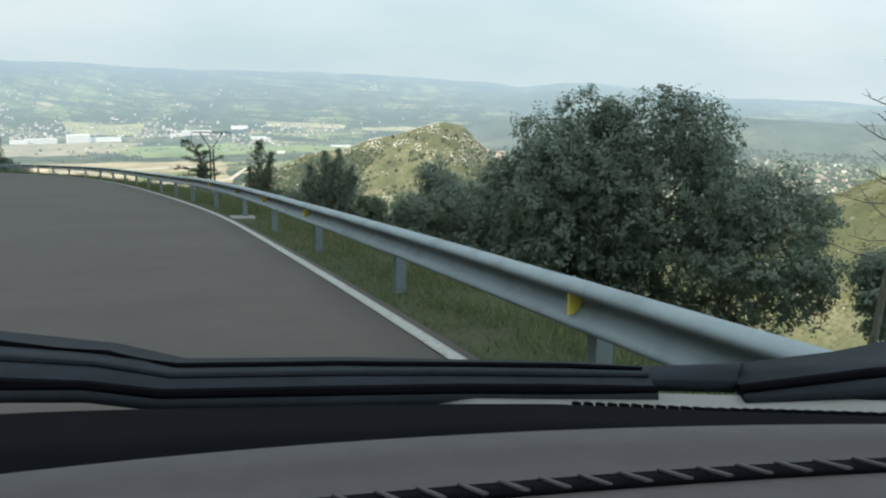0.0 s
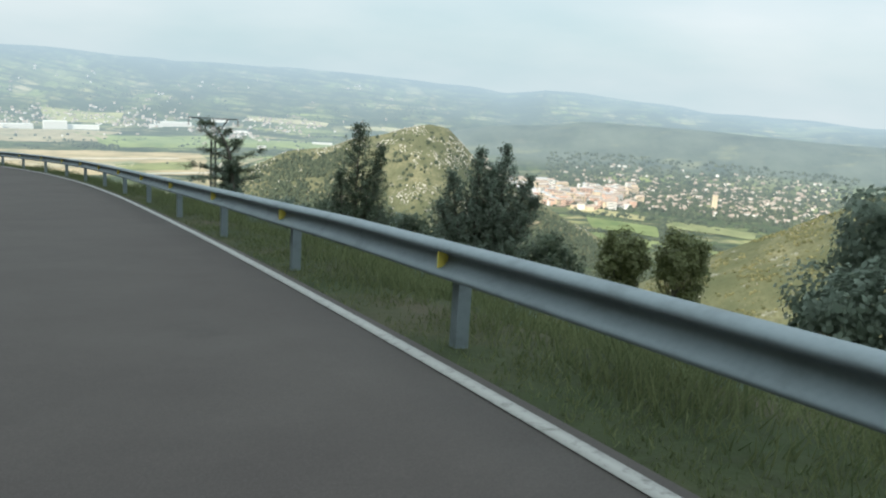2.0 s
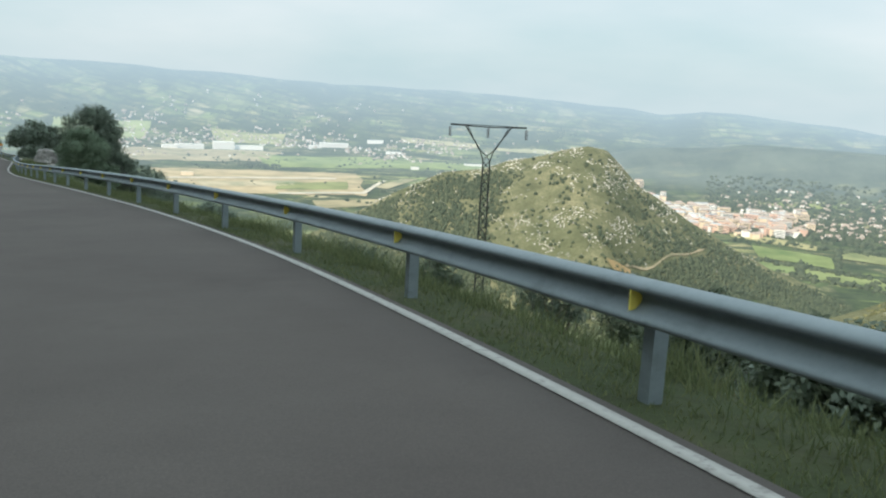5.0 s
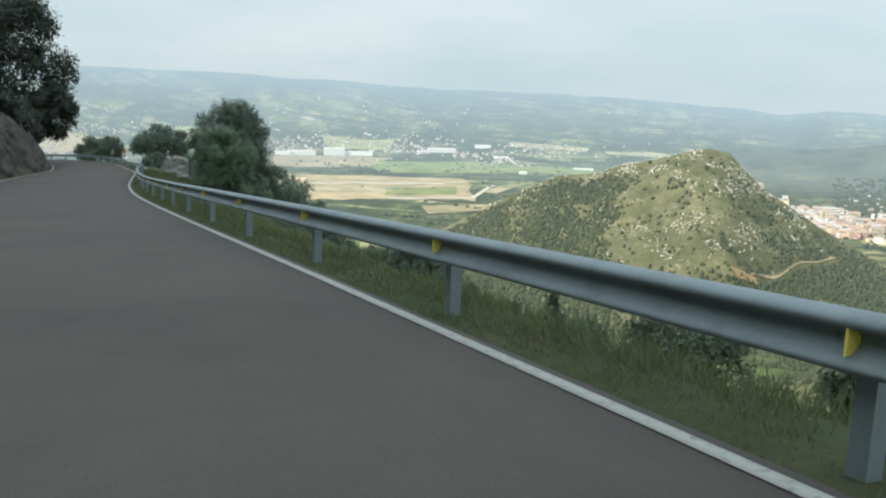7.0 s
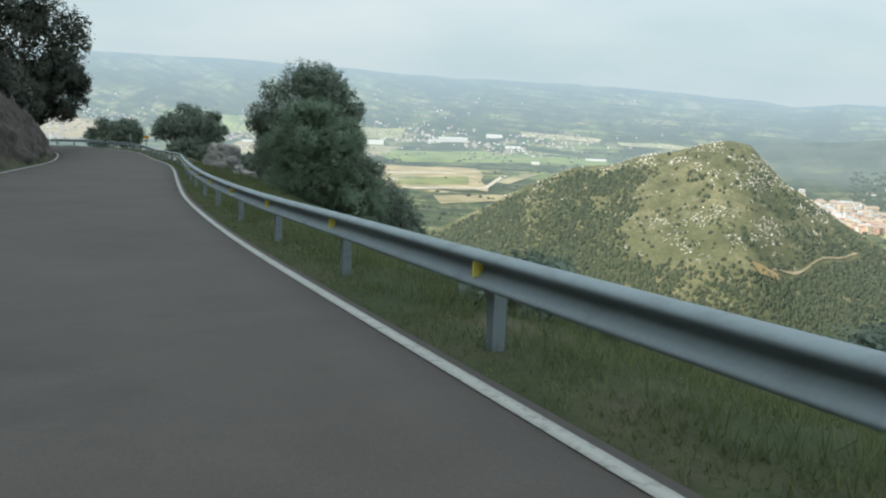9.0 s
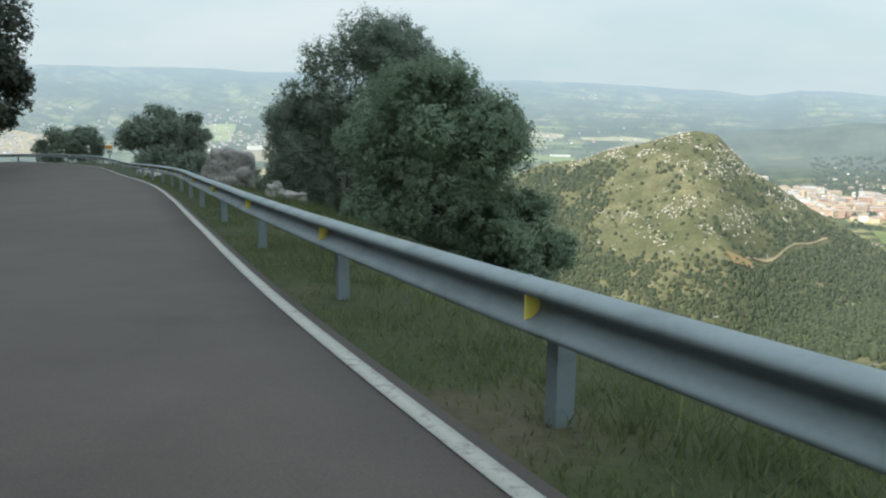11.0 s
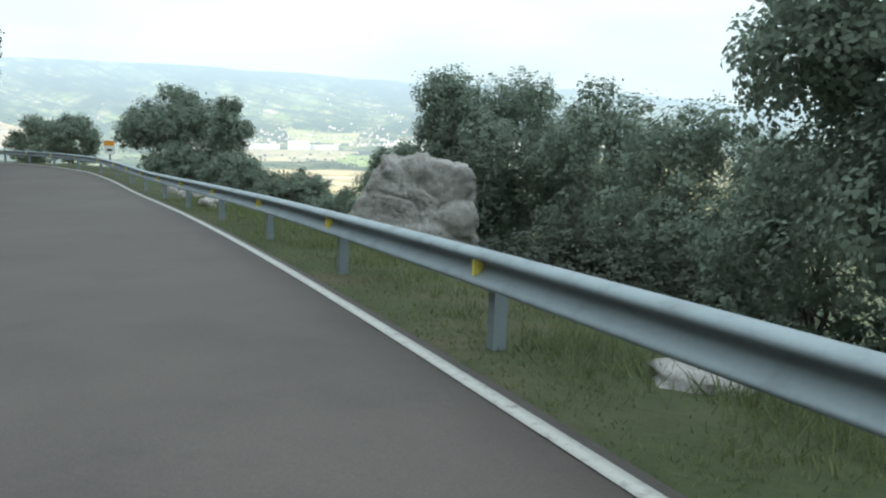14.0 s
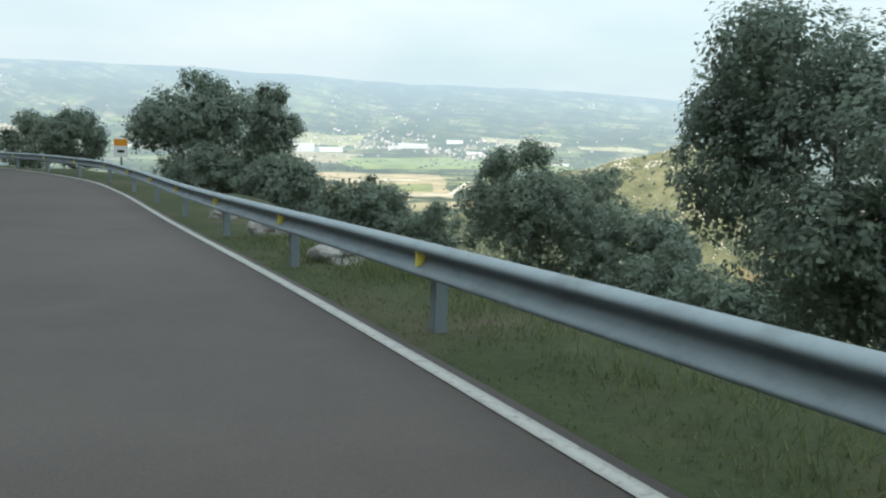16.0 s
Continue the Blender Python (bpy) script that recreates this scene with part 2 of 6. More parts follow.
    scrub = m.mix(m.ramp(m.noise(0.28, 5, 0.7), [(0.45, (0.0,)), (0.62, (0.75,))]), scrub, (0.085, 0.088, 0.045))
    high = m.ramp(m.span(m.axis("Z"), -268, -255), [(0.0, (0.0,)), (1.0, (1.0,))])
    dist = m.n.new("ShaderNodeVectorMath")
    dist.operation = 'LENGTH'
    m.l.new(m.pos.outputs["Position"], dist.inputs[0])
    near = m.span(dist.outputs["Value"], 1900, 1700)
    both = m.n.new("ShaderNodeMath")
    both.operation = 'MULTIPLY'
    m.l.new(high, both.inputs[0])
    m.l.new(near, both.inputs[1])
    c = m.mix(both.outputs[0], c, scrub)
    # ridge woods in paler, bluer base colours that stand in for haze
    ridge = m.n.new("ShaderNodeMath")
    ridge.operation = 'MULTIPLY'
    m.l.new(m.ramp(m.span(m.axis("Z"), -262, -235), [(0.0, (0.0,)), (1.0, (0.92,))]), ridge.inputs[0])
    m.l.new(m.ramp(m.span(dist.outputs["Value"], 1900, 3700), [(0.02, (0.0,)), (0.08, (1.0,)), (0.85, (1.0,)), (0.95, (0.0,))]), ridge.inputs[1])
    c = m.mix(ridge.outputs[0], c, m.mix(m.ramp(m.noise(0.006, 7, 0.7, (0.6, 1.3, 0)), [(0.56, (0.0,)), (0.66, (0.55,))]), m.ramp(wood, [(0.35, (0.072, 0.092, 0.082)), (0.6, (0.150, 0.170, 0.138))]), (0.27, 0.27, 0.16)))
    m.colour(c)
    # haze over the valley is painted in as emission
    return m.haze_glow(1000, 4720, 0.86).m


ASPHALT, PAINT, STEEL = mat_asphalt(), mat_line_paint(), mat_steel()
BARK, ROCK, GROUND, VALLEY = mat_bark(), mat_rock(), mat_hillside(), mat_valley()
ROCK_PALE = mat_rock("pale_limestone", (0.468, 0.450, 0.419), (0.261, 0.243, 0.221))
LEAF_OAK = mat_leaf("holm_oak_leaves", (0.158, 0.200, 0.154), (0.236, 0.288, 0.222))
LEAF_LIGHT = mat_leaf("broad_green_leaves", (0.152, 0.212, 0.146), (0.250, 0.322, 0.212))
LEAF_PINE = mat_leaf("pine_needles", (0.080, 0.110, 0.074), (0.170, 0.205, 0.130))
LEAF_DRY = mat_leaf("yellowish_scrub_leaves", (0.145, 0.167, 0.070), (0.264, 0.282, 0.132))
# darker leaf copy, with the shade of overhanging crowns put into its colour
LEAF_SHADED = mat_leaf("shaded_leaves", (0.052, 0.064, 0.050), (0.105, 0.120, 0.090))
GRASS = mat_leaf("verge_grass", (0.098, 0.126, 0.058), (0.190, 0.208, 0.100), 0.7, 0.15)
YELLOW = mat_plain("yellow_reflector", (0.95, 0.78, 0.16), 0.4, 0.0, 0.1)
GREY_PLASTIC = mat_plain("grey_reflector_back", (0.25, 0.25, 0.25), 0.5)


# ---- mesh helpers ----
def link_mesh(name, verts, faces, material, smooth=False):
    me = bpy.data.meshes.new(name)
    me.from_pydata(np.asarray(verts).tolist(), [], np.asarray(faces).tolist() if isinstance(faces, np.ndarray) else faces)
    me.materials.append(material)
    if smooth:
        me.polygons.foreach_set("use_smooth", [True] * len(me.polygons))
    me.update()
    return new(name, me)


def quads_mesh(name, v, material):
    """n loose quads from an array n x 4 x 3."""
    n = len(v)
    me = bpy.data.meshes.new(name)
    me.vertices.add(4 * n)
    me.vertices.foreach_set("co", v.reshape(-1).astype(np.float32))
    me.loops.add(4 * n)
    me.loops.foreach_set("vertex_index", np.arange(4 * n, dtype=np.int32))
    me.polygons.add(n)
    me.polygons.foreach_set("loop_start", np.arange(0, 4 * n, 4, dtype=np.int32))
    me.polygons.foreach_set("loop_total", np.full(n, 4, dtype=np.int32))
    me.materials.append(material)
    me.update()
    me.validate()
    return new(name, me)


def part(name, bm, material, parent, label="", smooth=False):
    me = bpy.data.meshes.new(name)
    bm.to_mesh(me)
    bm.free()
    me.materials.append(material)
    if smooth:
        me.polygons.foreach_set("use_smooth", [True] * len(me.polygons))
    ob = new(name, me)
    ob.parent = parent
    return tagged(ob, label) if label else ob


def under(ob, parent, label=""):
    ob.parent = parent
    return tagged(ob, label) if label else ob


def add_box(bm, size, at=(0, 0, 0), turn=None, bevel=0.0):
    g = bmesh.ops.create_cube(bm, size=1)
    m = Matrix.Translation(at) @ (turn.to_4x4() if turn else Matrix()) @ Matrix.Diagonal((*size, 1))
    bmesh.ops.transform(bm, matrix=m, verts=g["verts"])
    if bevel:
        es = list({e for v in g["verts"] for e in v.link_edges})
        bmesh.ops.bevel(bm, geom=es, offset=bevel, segments=1, affect='EDGES')
    return bm


def add_tube(bm, pts, radii, sides=8):
    rings = []
    for i, (p, r) in enumerate(zip(pts, radii)):
        p = Vector(p)
        d = (Vector(pts[min(i + 1, len(pts) - 1)]) - Vector(pts[max(i - 1, 0)])).normalized()
        a = d.orthogonal().normalized()
        b = d.cross(a)
        rings.append([bm.verts.new(p + (a * math.cos(q) + b * math.sin(q)) * r) for q in (2 * math.pi * k / sides for k in range(sides))])
    for r0, r1 in zip(rings, rings[1:]):
        for k in range(sides):
            bm.faces.new((r0[k], r0[(k + 1) % sides], r1[(k + 1) % sides], r1[k]))
    bm.faces.new(rings[-1])
    bm.faces.new(rings[0][::-1])
    return bm


# ---- the road's right edge line, from behind the start to past the end ----
EDGE = np.array([(8.6, -36, 2.5), (7.6, -26, 1.45), (6.1, -17, 0.5), (4.4, -9, -0.33), (2.5, -2, -1.05),
                 (0.18, 5, -1.78), (-2.34, 12, -2.52), (-4.98, 19, -3.28), (-8.01, 26, -4.03), (-11.31, 33, -4.76),
                 (-14.79, 40, -5.48), (-18.62, 47, -6.20), (-23.09, 54, -6.92), (-28.49, 61, -7.65), (-34.45, 68, -8.41),
                 (-40.47, 75, -9.21), (-46.31, 82, -10.04), (-51.93, 89, -10.86), (-57.25, 96, -11.56), (-62.15, 103, -12.17),
                 (-66.95, 110, -12.82), (-71.9, 117, -13.52), (-77.19, 124, -14.24), (-82.83, 131, -14.95), (-88.7, 138, -15.52),
                 (-93.2, 142.5, -15.85), (-100.3, 147.8, -16.35), (-109, 153, -17.0), (-119, 157, -17.8), (-131, 160, -18.6)])


def catmull(p, n=24):
    q = np.vstack([2 * p[0] - p[1], p, 2 * p[-1] - p[-2]])
    u = np.linspace(0, 1, n, endpoint=False)[:, None]
    out = [0.5 * (2 * b + (c - a) * u + (2 * a - 5 * b + 4 * c - d) * u ** 2 + (3 * b - a - 3 * c + d) * u ** 3)
           for a, b, c, d in zip(q, q[1:], q[2:], q[3:])]
    return np.vstack(out + [p[-1:]])


LINE = catmull(EDGE)
ARC = np.concatenate([[0], np.cumsum(np.linalg.norm(np.diff(LINE, axis=0), axis=1))])
ARC -= ARC[np.argmin(np.abs(LINE[:, 1] - 5))]
S_MIN, S_MAX = ARC[0], ARC[-1]
TAN = np.gradient(LINE[:, :2], axis=0)
for _ in range(12):
    TAN[1:-1] = (TAN[:-2] + 2 * TAN[1:-1] + TAN[2:]) / 4
TAN /= np.linalg.norm(TAN, axis=1)[:, None]


def on(s, l, dz=0.0):
    """The place s metres along the right edge line, l metres to its right, dz above the road."""
    x, y, z, tx, ty = (np.interp(s, ARC, c) for c in (*LINE.T, *TAN.T))
    return np.stack([x + l * ty, y - l * tx, z + dz + 0 * l], -1)


def along(x, y):
    """s, l and the road's height for a place in plan."""
    x, y = np.atleast_1d(x).astype(float), np.atleast_1d(y).astype(float)
    i = np.array([np.argmin((LINE[:, 0] - a) ** 2 + (LINE[:, 1] - b) ** 2) for a, b in zip(x, y)])
    dx, dy = x - LINE[i, 0], y - LINE[i, 1]
    return ARC[i], dx * TAN[i, 1] - dy * TAN[i, 0], LINE[i, 2]


def wobble(x, y, size, seed=0.0):
    return np.array([noise.noise((a / size + seed, b / size, seed)) for a, b in zip(np.ravel(x), np.ravel(y))]).reshape(np.shape(x))


PROFILE_L = np.array([-60, -42, -28, -18, -12, -9.6, -8.3, -7.5, -6.9, -6.4, -3, 0, 0.25, 0.8, 1.4, 2.2, 3.2, 4.5, 6, 8, 11, 15, 20, 28, 40, 60.])
PROFILE_A = np.array([40, 27, 16, 8.5, 4.6, 3.2, 2.2, 0.7, 0.0, -0.10, -0.10, -0.06, -0.02, -0.05, -0.12, -0.35, -0.75, -1.25, -1.8, -2.5, -3.6, -5.2, -7.4, -11.5, -20, -36.])
PROFILE_B = np.array([40, 27, 16, 8.5, 4.6, 3.2, 2.2, 0.7, 0.0, -0.10, -0.10, -0.06, -0.02, -0.03, -0.06, -0.14, -0.3, -0.7, -1.3, -2.2, -3.8, -6.0, -8.8, -13.5, -21, -36.])


PROFILE_C = np.array([40, 27, 16, 8.5, 4.6, 3.2, 2.2, 0.7, 0.0, -0.10, -0.10, -0.06, -0.02, -0.05, -0.20, -0.85, -1.9, -3.1, -4.3, -5.8, -7.9, -10.5, -13.5, -18.0, -25, -36.])


def ground_rel(s, l):
    """The hillside's height against the road: a wide verge past s = 118, a steep drop between s = 45 and 83, a bank on the left that ends at the bend."""
    k = np.clip((s - 112) / 10, 0, 1)
    h = np.interp(l, PROFILE_L, PROFILE_A) * (1 - k) + np.interp(l, PROFILE_L, PROFILE_B) * k
    steep = np.clip((s - 40) / 10, 0, 1) * np.clip((88 - s) / 10, 0, 1)
    h = h * (1 - steep) + np.interp(l, PROFILE_L, PROFILE_C) * steep
    fade = np.clip((178 - s) / 14, 0.0, 1)
    return np.where(l < -6.9, h * fade - (1 - fade) * np.clip(-l - 7, 0, 60) * 0.25, h)


def ground_z(x, y):
    s, l, z = along(x, y)
    return float((z + ground_rel(s, l))[0])


# ---- the far ground: mountain flank, valley, hills, skyline ----
CREST_X = [-540, -419, -364, -292, -213, -152, -119, -68, -35, -2, 28, 51, 78, 122, 174, 244, 295, 390]
CREST_Z = [-275, -235, -208, -165, -128, -120, -105, -95, -84, -76, -81, -103, -131, -157, -188, -225, -247, -275]
SKY_AZ = [-50, -38, -31, -24, -16, -8, -1, 3, 5, 7.5, 11.5, 18.5, 27, 45]
SKY_EL = [0.55, 0.55, 0.45, 0.22, -0.15, -0.13, -0.55, -0.78, -1.02, -0.6, -0.84, -1.5, -1.65, -1.2]
MID_AZ = [-4, 1, 4, 7, 10, 14, 19, 30, 45]
MID_EL = [-4.7, -3.8, -3.2, -2.95, -2.46, -2.47, -2.68, -2.9, -2.6]


def terrain(x, y):
    r, az = np.hypot(x, y), np.degrees(np.arctan2(x, y))
    w1, w2, w3 = wobble(x, y, 900, 3.1), wobble(x, y, 260, 7.7), wobble(x, y, 70, 1.3)
    valley = -272 + 4 * w1 + 12 * np.clip((r - 2600) / 1200, 0, 1) * w2
    # land rising to the skyline
    top = 4720 * np.tan(np.radians(np.interp(az, SKY_AZ, SKY_EL)))
    u = np.clip((r - 3700) / 1020, 0, 1)
    valley = valley + (top + 272) * (u ** 1.5) + 14 * w2 * u * (1 - u) * 2
    # wooded ridge behind the town
    mid = 3050 * np.tan(np.radians(np.interp(az, MID_AZ, MID_EL)))
    bell = np.exp(-((r - 3050) / np.where(r < 3050, 310, 420)) ** 2)
    valley = np.maximum(valley, valley + (mid - valley) * bell * np.clip((az + 3) / 5, 0, 1) + 10 * w2 * bell)
    # rocky hill
    crest = np.interp(x, CREST_X, CREST_Z)
    yc = 1348 - 0.25 * np.clip(-x - 60, 0, 600) * 0.6
    d = np.abs(y - yc)
    hill = crest - 0.44 * d - 0.00012 * d ** 2 + 6 * w3 * np.clip(d / 60, 0, 1) + 9 * w2 * np.clip(d / 90, 0, 1)
    # sunlit spur to the right
    ds = np.hypot((x - 480) / 1.15, y - 640)
    spur = -21 - 0.56 * ds + 9 * w2 + 5 * w3
    # the flank that the road runs along
    a = -0.53 * x + 0.85 * y
    l = 0.85 * x + 0.53 * y
    right = -0.105 * a - 0.62 * np.clip(l, 0, 1e5) + 5 * w3 * np.clip(l / 120, 0, 1)
    # unseen uphill side, made steep and high enough to shade the road
    left = -0.105 * a + np.minimum(0.85 * np.clip(-l - 8, 0, 1e5), 300) - 0.75 * np.clip(a - 172, 0, 1e5) - 0.15 * np.clip(-l - 8, 0, 300) * np.clip((a - 120) / 80, 0, 1)
    flank = np.where(l > 0, right, left)
    flank = flank - 6 * np.exp(-(np.clip(np.abs(l + 3) - 40, 0, 1e5) / 12) ** 2)
    flank = np.where(a > 172, np.minimum(flank, -0.105 * a - 0.5 * np.clip(a - 172, 0, 1e5) - 6), flank)
    return np.maximum.reduce([valley, hill, spur, flank])


def build_far_ground():
    rad = np.concatenate([np.linspace(0, 200, 26), np.geomspace(208, 900, 40)[0:], np.linspace(915, 1750, 85), np.geomspace(1765, 4900, 85)])
    deg = np.concatenate([np.arange(-180, -50, 4.0), np.arange(-50, 42, 0.4), np.arange(42, 180, 4.0)])
    A, Rr = np.meshgrid(np.radians(deg), rad)
    x, y = Rr * np.sin(A), Rr * np.cos(A)
    z = terrain(x, y)
    n, m = x.shape
    v = np.stack([x, y, z], -1).reshape(-1, 3)
    i, j = np.meshgrid(np.arange(n - 1), np.arange(m), indexing="ij")
    f = np.stack([i * m + j, i * m + (j + 1) % m, (i + 1) * m + (j + 1) % m, (i + 1) * m + j], -1).reshape(-1, 4)[:, ::-1]
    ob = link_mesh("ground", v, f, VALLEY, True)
    return tagged(ob, "sunlit valley of fields, woods and a rocky scrub-covered hill", "ground", kind="structure")


build_far_ground()


def build_hillside():
    s = np.arange(S_MIN + 1, S_MAX, 1.0)
    l = np.unique(np.concatenate([np.linspace(a, b, 3) for a, b in zip(PROFILE_L[:-1], PROFILE_L[1:])]))
    Sg, Lg = np.meshgrid(s, l, indexing="ij")
    p = on(Sg, Lg)
    h = ground_rel(Sg, Lg)
    rough = np.clip((np.abs(Lg + 3.3) - 4.0) / 3.0, 0, 1)
    h = h + rough * (0.35 * wobble(p[..., 0], p[..., 1], 3.0, 2.2) + 0.10 * wobble(p[..., 0], p[..., 1], 0.8, 5.1))
    bank = np.clip((-Lg - 7.2) / 1.5, 0, 1) * np.clip((178 - Sg) / 14, 0, 1)
    h = h + bank * 0.9 * wobble(p[..., 0] + p[..., 2] * 1.5, p[..., 1], 2.2, 8.3)
    p[..., 2] += h
    n, m = Sg.shape
    i, j = np.meshgrid(np.arange(n - 1), np.arange(m - 1), indexing="ij")
    f = np.stack([i * m + j, (i + 1) * m + j, (i + 1) * m + j + 1, i * m + j + 1], -1).reshape(-1, 4)[:, ::-1]
    ob = link_mesh("hillside", p.reshape(-1, 3), f, GROUND, True)
    return tagged(ob, "grassy verge and steep scrubby slope beside the road", "hillside", kind="structure")


build_hillside()


def build_strip(name, l0, l1, dz, material, label, category, s0=None, s1=None, step=1.0, cols=2, crown=0.0):
    s = np.arange(S_MIN + 2 if s0 is None else s0, S_MAX - 1 if s1 is None else s1, step)
    l = np.linspace(l0, l1, cols)
    Sg, Lg = np.meshgrid(s, l, indexing="ij")
    p = on(Sg, Lg, dz)
    p[..., 2] += crown * (1 - (2 * (Lg - l0) / (l1 - l0) - 1) ** 2)
    n, m = Sg.shape
    i, j = np.meshgrid(np.arange(n - 1), np.arange(m - 1), indexing="ij")
    f = np.stack([i * m + j, (i + 1) * m + j, (i + 1) * m + j + 1, i * m + j + 1], -1).reshape(-1, 4)[:, ::-1]
    ob = link_mesh(name, p.reshape(-1, 3), f, material, True)
    md = ob.modifiers.new("thick", 'SOLIDIFY')
    md.thickness, md.offset = (0.12, -1) if dz < 0.003 else (0.003, 1)
    return tagged(ob, label, category, kind="structure")


build_strip("road", -6.75, 0.13, 0.0, ASPHALT, "worn grey asphalt mountain road running downhill", "road", cols=9)
build_strip("edge_line_right", -0.062, 0.048, 0.004, PAINT, "worn white painted edge line on the asphalt", "road marking")
build_strip("edge_line_left", -6.55, -6.43, 0.004, PAINT, "worn white painted edge line on the asphalt", "road marking")

# ---- guard rail ----
# posts that fix the rail's line, each with its count of bays from the one before
POSTS = [(-4.63, 18.92, 0), (-7.90, 26.23, 2), (-11.33, 33.49, 2), (-14.86, 40.67, 2), (-16.74, 44.22, 1), (-20.80, 51.05, 2), (-25.44, 57.52, 2), (-38.40, 73.00, 5),
         (-43.45, 79.07, 2), (-48.37, 85.26, 2), (-57.57, 97.14, 4), (-59.91, 100.37, 1), (-64.47, 106.91, 2), (-68.92, 113.50, 2), (-73.56, 119.91, 2), (-78.47, 126.12, 2)]
POST_S, POST_L, _ = along([p[0] for p in POSTS], [p[1] for p in POSTS])


def rail_l(s):
    return np.interp(s, POST_S, POST_L) + 0.07


def rail_dz(s):
    """How far the barrier is raised or lowered to fit the camera's view."""
    return np.interp(s, [-30, -2, 7, 14, 21, 28, 36, 47, 60, 84, 92, 110, 116, 125, 133, 139, 160],
                     [-0.10, -0.10, -0.065, -0.02, 0.035, 0.01, -0.022, -0.01, -0.01, -0.03, -0.042, -0.03, -0.035, -0.02, -0.04, -0.05, -0.05])


def post_places():
    """Post stations, about four metres apart."""
    st = []
    for k in range(1, len(POSTS)):
        n = POSTS[k][2]
        st += [POST_S[k - 1] + (POST_S[k] - POST_S[k - 1]) * q / n for q in range(n)]
    st.append(POST_S[-1])
    before, after = [], []
    s = st[0] - 3.86
    while s > S_MIN + 4:
        before.append(s)
        s -= 3.86
    s = st[-1] + 4
    while s < S_MAX - 4:
        after.append(s)
        s += 4
    return before[::-1] + st + after, len(before)


def w_profile():
    """The W section, as (towards the road, height) pairs; its top stands 0.73 m over the road."""
    pts = [(0.0, 0.155), (0.030, 0.150), (0.065, 0.138), (0.086, 0.120), (0.090, 0.104), (0.082, 0.090), (0.050, 0.078), (0.015, 0.068), (0.002, 0.054)]
    low = [(0.0, 0.035), (0.004, 0.015), (0.020, -0.006), (0.048, -0.030), (0.072, -0.050), (0.088, -0.066), (0.090, -0.080), (0.078, -0.094), (0.040, -0.108), (0.004, -0.118)]
    return [(d, 0.575 + h) for d, h in pts + low]


def build_guardrail():
    posts, n_before = post_places()
    rail = tagged(new("guardrail"), "galvanised steel W-beam crash barrier along the outer road edge", "guardrail")
    prof = w_profile()
    thick = 0.006
    for a, b in zip(posts[:-1], posts[1:]):
        bm = bmesh.new()
        st = np.linspace(a - 0.16, b + 0.16, 7)
        rings = []
        for q, s in enumerate(st):
            l = float(rail_l(s)) - 0.03 - (0.004 if q in (0, 1) else 0.0)
            dz = float(rail_dz(s))
            outer = [bm.verts.new(on(s, np.float64(l - d), h + dz)) for d, h in prof]
            inner = [bm.verts.new(on(s, np.float64(l - d + thick), h + dz)) for d, h in prof]
            rings.append((outer, inner))
        for (o0, i0), (o1, i1) in zip(rings, rings[1:]):
            for k in range(len(prof) - 1):
                bm.faces.new((o0[k], o0[k + 1], o1[k + 1], o1[k]))
                bm.faces.new((i0[k], i1[k], i1[k + 1], i0[k + 1]))
            bm.faces.new((o0[0], o1[0], i1[0], i0[0]))
            bm.faces.new((o0[-1], i0[-1], i1[-1], o1[-1]))
        part("rail_beam", bm, STEEL, rail, smooth=True)
    for k, s in enumerate(posts):
        l = float(rail_l(s))
        p, ahead = on(s, np.float64(l + 0.09), float(rail_dz(s))), on(s + 0.5, np.float64(l + 0.09))
        yaw = math.atan2(-(ahead - p)[0], (ahead - p)[1])
        turn = Matrix.Rotation(yaw, 3, 'Z')
        bm = bmesh.new()
        # channel-shaped post, open to the back, with a spacer to the beam
        for size, at in (((0.100, 0.006, 1.25), (0, -0.05, 0.03)), ((0.006, 0.10, 1.25), (-0.047, 0, 0.03)), ((0.006, 0.10, 1.25), (0.047, 0, 0.03)),
                         ((0.022, 0.006, 1.25), (-0.036, 0.05, 0.03)), ((0.022, 0.006, 1.25), (0.036, 0.05, 0.03))):
            add_box(bm, size, Vector(p) + turn @ Vector(at), turn)
        part("post", bm, STEEL, rail)
        bm = bmesh.new()
        add_box(bm, (0.07, 0.10, 0.18), Vector(p) + turn @ Vector((-0.090, 0, 0.590)), turn, 0.008)
        part("spacer", bm, STEEL, rail)
        for dz, dx in ((0.715, -0.115), (0.602, -0.128)):
            bm = bmesh.new()
            bmesh.ops.create_cone(bm, segments=8, radius1=0.017, radius2=0.011, depth=0.018, cap_ends=True,
                                  matrix=Matrix.Translation(Vector(p) + turn @ Vector((dx, 0.11, dz))) @ turn.to_4x4() @ Matrix.Rotation(-math.pi / 2 if dz < 0.7 else 0.0, 4, 'Y'))
            part("bolt", bm, STEEL, rail)
        if k >= n_before or (n_before - k) in (4, 2, 1):
            bm = bmesh.new()
            # a half-round plate that stands out of the trough and faces the traffic
            c = Vector(p) + turn @ Vector((-0.105, 0.0, 0.602))
            t = 0.006
            shape = [(-0.098 + 0.084 * math.sin(math.pi * q / 8), -0.058 * math.cos(math.pi * q / 8)) for q in range(9)]
            f = [bm.verts.new(c + turn @ Vector((dx, -t, dz))) for dx, dz in shape]
            g = [bm.verts.new(c + turn @ Vector((dx, t, dz))) for dx, dz in shape]
            bm.faces.new(f)
            bm.faces.new(g[::-1])
            for i in range(len(shape)):
                j = (i + 1) % len(shape)
                bm.faces.new((f[j], f[i], g[i], g[j]))
            part("reflector", bm, YELLOW, rail, "yellow reflector plate")
    return rail


